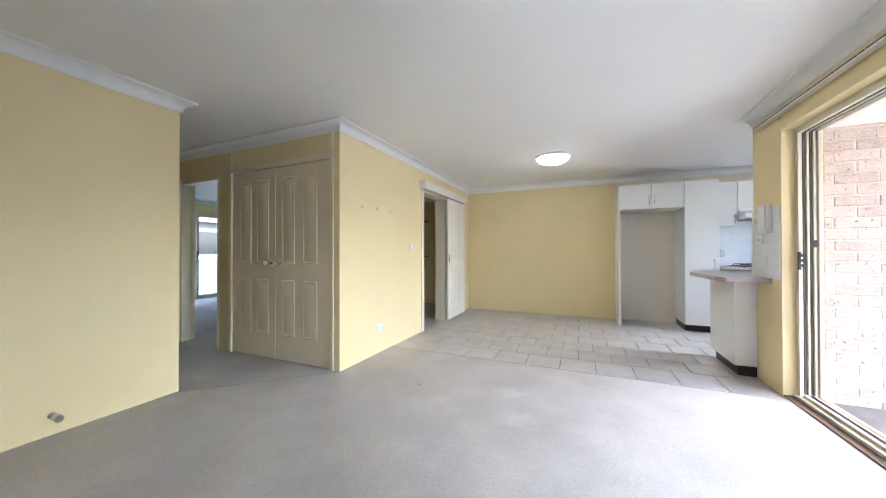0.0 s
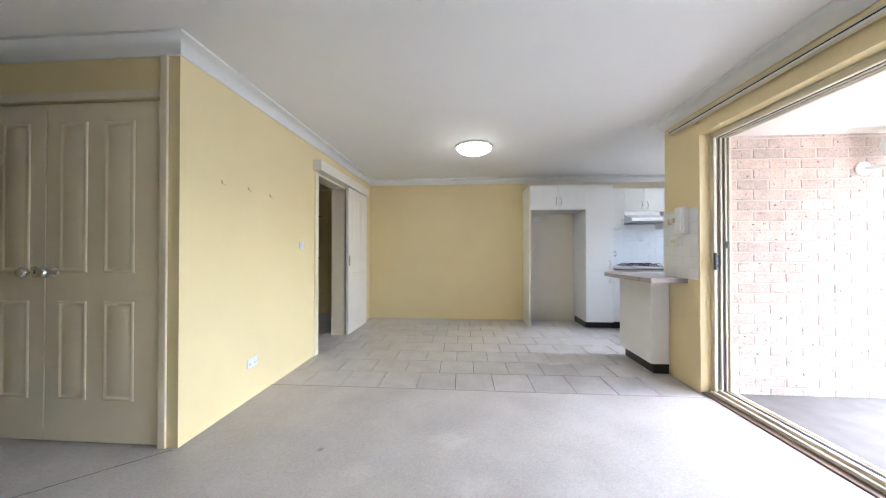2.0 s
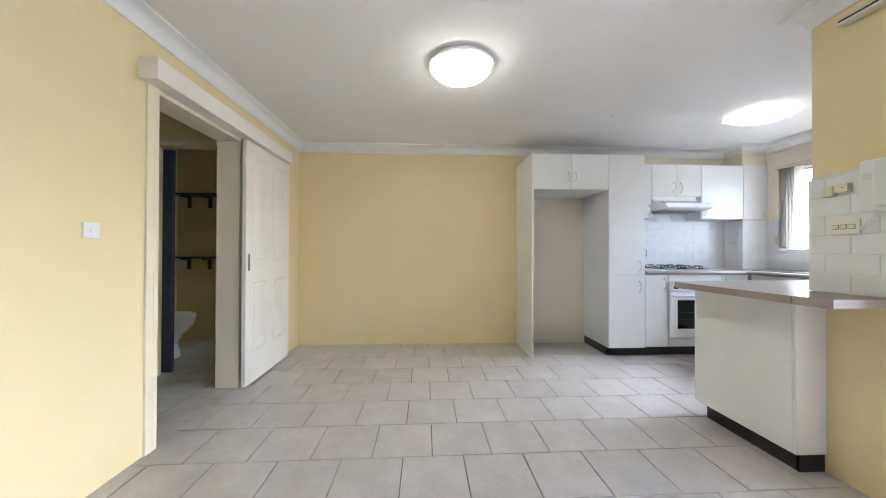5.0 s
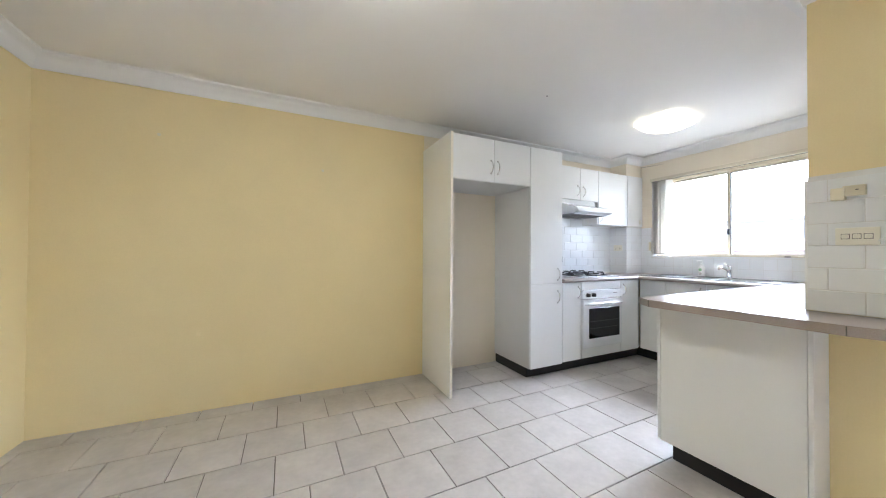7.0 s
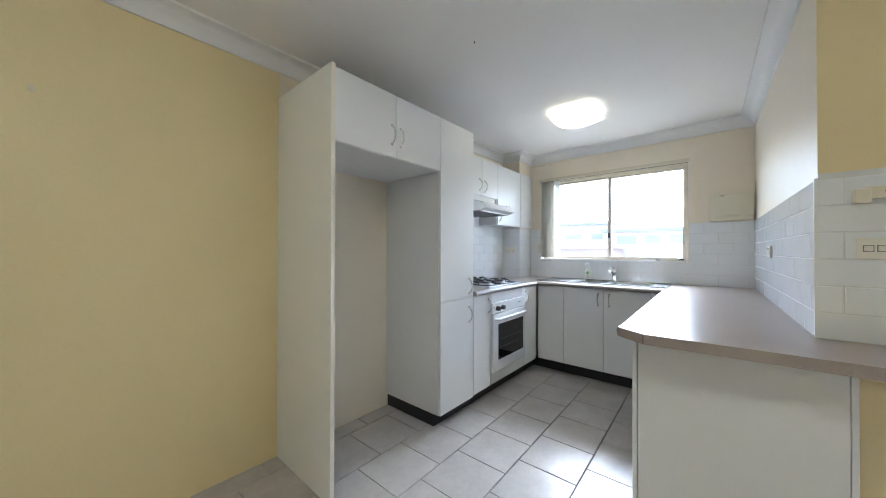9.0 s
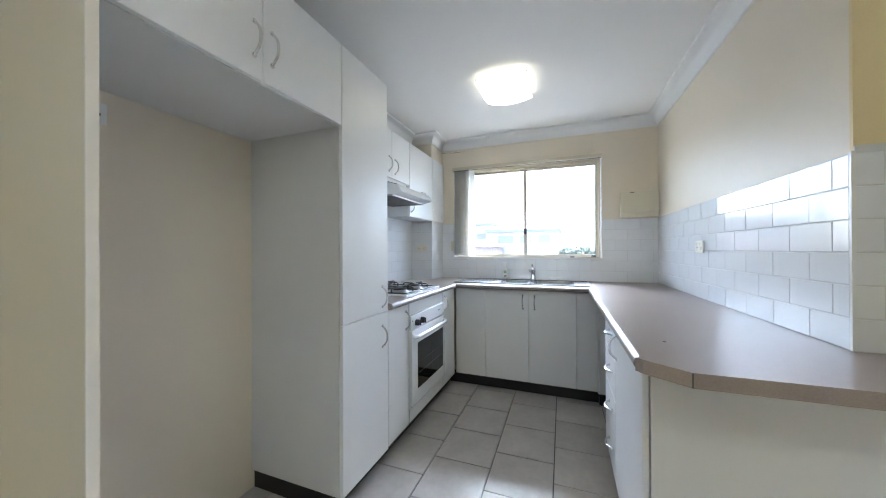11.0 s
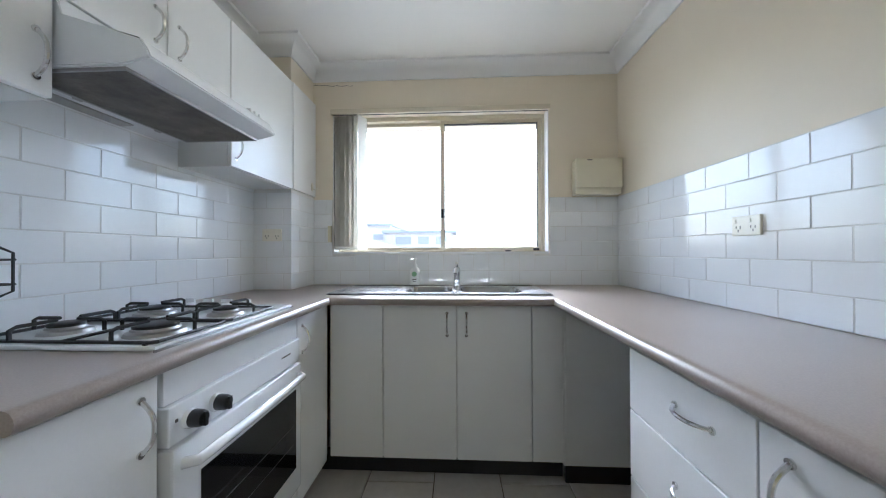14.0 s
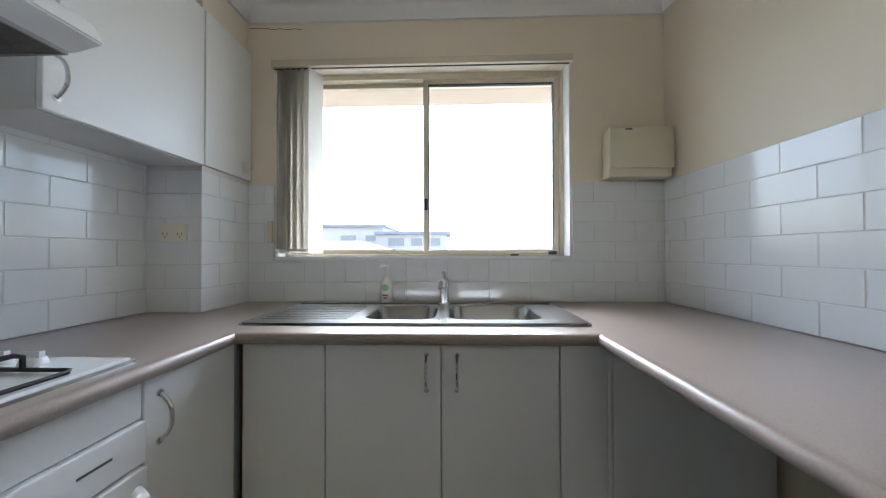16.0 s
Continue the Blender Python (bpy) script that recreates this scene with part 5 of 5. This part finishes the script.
for y in (-0.45, 1.0, 2.5, 3.95):
    part("post", boxes((-8.02, -7.98, y - 0.02, y + 0.02, -0.03, 0.93)), CORN, t)
me = to_mesh("baluster", boxes((-0.011, 0.011, -0.011, 0.011, 0.09, 0.93)), CORN)
for k in range(44):
    b = new("baluster", me)
    b.parent = t
    b.location = (0, -2.25 + 0.1 * k, 0)
house("neighbour_house", "grey neighbouring house with a dark roof edge", -22, -14, -4, 12, -6.4, 2.5, GREYB, ROOFR, [(1.5, 3.5, 0.9, 2.2), (5.5, 7.5, 0.9, 2.2)], 1, 1.6, glass=DGLASS)

# ---- floor tiles ----
random.seed(7)
PX, PY, GAP = 0.3280, 0.3310, 0.006
tile_floor = structure("tiled_floor", boxes((0.0, 0.001, 0.0, 0.001, -0.012, -0.011)), GROUT, "beige ceramic floor tiles laid in a running bond with dark joints", "tiled floor")
MESHES = {}


def tile_piece(name, w, d, h, mat, r):
    """A bevelled tile of w by d lying flat, shared by all of its size."""
    key = (name, round(w, 3), round(d, 3))
    if key not in MESHES:
        bm = bmesh.new()
        lo = [bm.verts.new(p) for p in ((0, 0, -h), (w, 0, -h), (w, d, -h), (0, d, -h))]
        md = [bm.verts.new(p) for p in ((0, 0, -r), (w, 0, -r), (w, d, -r), (0, d, -r))]
        hi = [bm.verts.new(p) for p in ((r, r, 0), (w - r, r, 0), (w - r, d - r, 0), (r, d - r, 0))]
        for a, b in ((lo, md), (md, hi)):
            for k in range(4):
                bm.faces.new((a[k], a[(k + 1) % 4], b[(k + 1) % 4], b[k]))
        bm.faces.new(hi)
        MESHES[key] = to_mesh(name, bm, mat)
    return MESHES[key]


# the grid lies a little out of square with the walls; cut edges run on under walls and carpet
TURN = radians(0.7)
for row in range(9):
    v0, v1 = 0.022 + row * PY, 0.022 + (row + 1) * PY - GAP
    if row == 0:
        v0 = -0.045
    ym = (v0 + v1) / 2
    ulo, uhi = 0.012 * ym - 0.004, XE + 0.03
    if row < 2:
        uhi = XN + 0.02
    u = (1.906 if row % 2 == 0 else 1.419) - 8 * PX
    while u < uhi:
        a, b = max(u, ulo), min(u + PX - GAP, uhi)
        u += PX
        if b - a < 0.012:
            continue
        o = new("tile", tile_piece("tile", b - a, v1 - v0, 0.010, FTILE, 0.0015))
        o.parent = tile_floor
        o.matrix_basis = Matrix.Rotation(TURN, 4, "Z") @ Matrix.Translation((a, v0, random.uniform(-0.0006, 0.0006)))
V = boxes(*[(-1.6 + 0.33 * i, -1.6 + 0.33 * i + 0.3255, 0.0 + 0.33 * j - 0.20, 0.0 + 0.33 * j - 0.20 + 0.3255, -0.011, -0.001) for i in range(5) for j in range(10) if -1.6 + 0.33 * i + 0.3255 < 0.0], *[(-0.28, -0.002, 0.33 * j - 0.20, 0.33 * j - 0.20 + 0.3255, -0.011, -0.001) for j in range(2, 9)])
structure("lobby_floor_tiles", V, FTILE, "beige ceramic tiles on the lobby floor", "tiled floor")
structure("carpet_edge_strip", boxes((0.0, XN, -0.012, -0.001, -0.002, 0.005), r=0.001, seg=1), BENCH, "thin metal strip between carpet and tiles", "trim")

# ---- wall tiles ----
TW, TT, TG = 0.200, 0.0957, 0.0030


def tiled(name, label, u0, u1, z0, rows, at, base, shift, mitre_top=None, skip=None):
    """Wall tiles in a running bond. at(u, z) gives the world pose of a piece whose width runs along u."""
    s = structure(name, base, WGROUT, label, "wall tiles")
    for r in range(rows):
        za, zb = z0 + r * TT, z0 + (r + 1) * TT - TG
        u = u0 - TW * 2 + shift + (r % 2) * TW / 2
        while u < u1:
            a, b = max(u, u0), min(u + TW - TG, u1)
            u += TW
            if b - a < 0.012:
                continue
            lo, hi = za, zb
            if skip:
                cut = skip(a, b, za, zb)
                if cut is None:
                    continue
                a, b, lo, hi = cut
            cuts = ((a, b),)
            if skip and abs(hi - 1.116) < 0.001 and b - a > 0.15:
                cuts = ((a, (a + b - TG) / 2), ((a + b + TG) / 2, b))
            for a, b in cuts:
                o = new("wall_tile", tile_piece("wall_tile", b - a, hi - lo, 0.007, WTILE, 0.0012))
                o.parent = s
                o.matrix_basis = at(a, lo) @ pose(0, 0, 0, random.uniform(-0.22, 0.22), random.uniform(-0.22, 0.22), 0)
    return s


ZS = ZB + 0.002
tiled("south_wall_tiles", "glossy white brick-bond tiles on the kitchen side wall", XN - 0.004, XE - 0.004, ZS, 6,
      lambda u, z: Matrix.Translation((XE + XN - u, YSN + (YS - YSN) * (XE - u) / (XE - XN) + 0.008, z)) @ Euler((radians(90), 0, radians(180) + math.atan((YS - YSN) / (XE - XN)))).to_matrix().to_4x4(),
      prism([(XN, YSN), (XE - 0.001, YS), (XE - 0.001, YS + 0.0065), (XN, YSN + 0.0065)], ZS, ZS + 6 * TT), 0.045)


def under_window(a, b, lo, hi):
    """Keeps tiles clear of the window's opening."""
    if 1.09 < hi < 1.118 and (a < 1.013 or b > 2.464):
        return a, b, lo, hi
    if hi > 1.09 and b > 1.013 and a < 2.464:
        if lo > 1.10:
            if a < 1.013:
                return (a, 1.011, lo, hi) if 1.011 - a > 0.01 else None
            return (2.466, b, lo, hi) if b > 2.48 else None
        return (a, b, lo, 1.116)
    return a, b, lo, hi


tiled("window_wall_tiles", "glossy white brick-bond tiles under and beside the kitchen window", YS + 0.008, 2.592, ZS, 6,
      lambda u, z: Matrix(((0, 0, -1, XE - 0.008), (1, 0, 0, u), (0, 1, 0, z), (0, 0, 0, 1))),
      boxes((XE - 0.0065, XE, YS + 0.007, 1.013, ZS, ZS + 6 * TT), (XE - 0.0065, XE, 1.013, 2.464, ZS, 1.117), (XE - 0.0065, XE, 2.464, 2.60, ZS, ZS + 6 * TT)), 0.034, skip=under_window)
tiled("north_wall_tiles", "glossy white brick-bond tiles behind the cooktop", 3.842, 5.269, ZS, 8,
      lambda u, z: Matrix(((1, 0, 0, u), (0, 0, -1, YN - 0.008), (0, 1, 0, z), (0, 0, 0, 1))),
      boxes((3.842, 5.269, YN - 0.0065, YN, ZS, ZS + 8 * TT)), 0.11)
tiled("duct_side_tiles", "glossy white tiles on the side of the pipe duct", 2.594, YN - 0.008, ZS, 6,
      lambda u, z: Matrix(((0, 0, -1, 5.262), (1, 0, 0, u), (0, 1, 0, z), (0, 0, 0, 1))),
      boxes((5.2635, 5.27, 2.594, YN - 0.007, ZS, ZU - 0.001)), 0.05)
tiled("duct_front_tiles", "glossy white tiles on the front of the pipe duct", 5.262, XE - 0.008, ZS, 6,
      lambda u, z: Matrix(((1, 0, 0, u), (0, 0, -1, 2.592), (0, 1, 0, z), (0, 0, 0, 1))),
      boxes((5.2635, XE - 0.007, 2.5935, 2.60, ZS, ZU - 0.001)), 0.0)
tiled("wall_end_tiles", "white brick-bond tiles on the end of the wall above the bench", 0.102, YSN + 0.006, ZS, 6,
      lambda u, z: Matrix(((0, 0, -1, XN - 0.008), (1, 0, 0, u), (0, 1, 0, z), (0, 0, 0, 1))),
      boxes((XN - 0.0065, XN, 0.102, YSN, ZS, ZS + 6 * TT + 0.02)), 0.085)
structure("tile_corner_trim", boxes((XN - 0.0095, XN - 0.0005, YSN + 0.0005, YSN + 0.010, ZS, ZS + 6 * TT + 0.004)), PLAST, "white plastic trim on the tiled corner", "trim")

# ---- brick wall of the balcony ----
structure("brick_wall_backing", boxes((3.805, 5.815, 0.1225, 0.246, -0.20, 2.2)), MORTAR, "pale mortar of the balcony's brick wall", "brick wall")
bw = structure("brick_wall", boxes((3.805, 5.82, 0.1275, 0.1285, -0.2, -0.19)), MORTAR, "pink speckled face-brick balcony wall with pale mortar", "brick wall")
BL, BH, BJ = 0.230, 0.0735, 0.0105


def brick_mesh(w, seed):
    rnd = random.Random(seed)
    bm = bmesh.new()
    r = 0.004
    j = lambda: rnd.uniform(-0.0022, 0.0022)
    bk = [bm.verts.new((x, 0.0, z)) for x, z in ((0, 0), (w, 0), (w, BH), (0, BH))]
    md = [bm.verts.new((x + j(), -0.006, z + j())) for x, z in ((0, 0), (w, 0), (w, BH), (0, BH))]
    ft = [bm.verts.new((x + j(), -0.010 + j() * 0.5, z + j())) for x, z in ((r, r), (w - r, r), (w - r, BH - r), (r, BH - r))]
    for a, b in ((bk, md), (md, ft)):
        for k in range(4):
            bm.faces.new((a[k], a[(k + 1) % 4], b[(k + 1) % 4], b[k]))
    bm.faces.new(ft)
    return to_mesh("brick", bm, BRICK)


FULL = [brick_mesh(BL, s) for s in range(8)]
for r in range(27):
    z = -0.115 + r * (BH + BJ)
    x = 3.815 - (r % 2) * (BL + BJ) / 2 - 0.06
    while x < 5.81:
        a, b = max(x, 3.815), min(x + BL, 5.812)
        if b - a > 0.02:
            o = new("brick", FULL[random.randrange(8)] if b - a > BL - 0.001 else brick_mesh(b - a, r))
            o.parent = bw
            o.location = (a, 0.128, z + random.uniform(-0.0015, 0.0015))
        x += BL + BJ
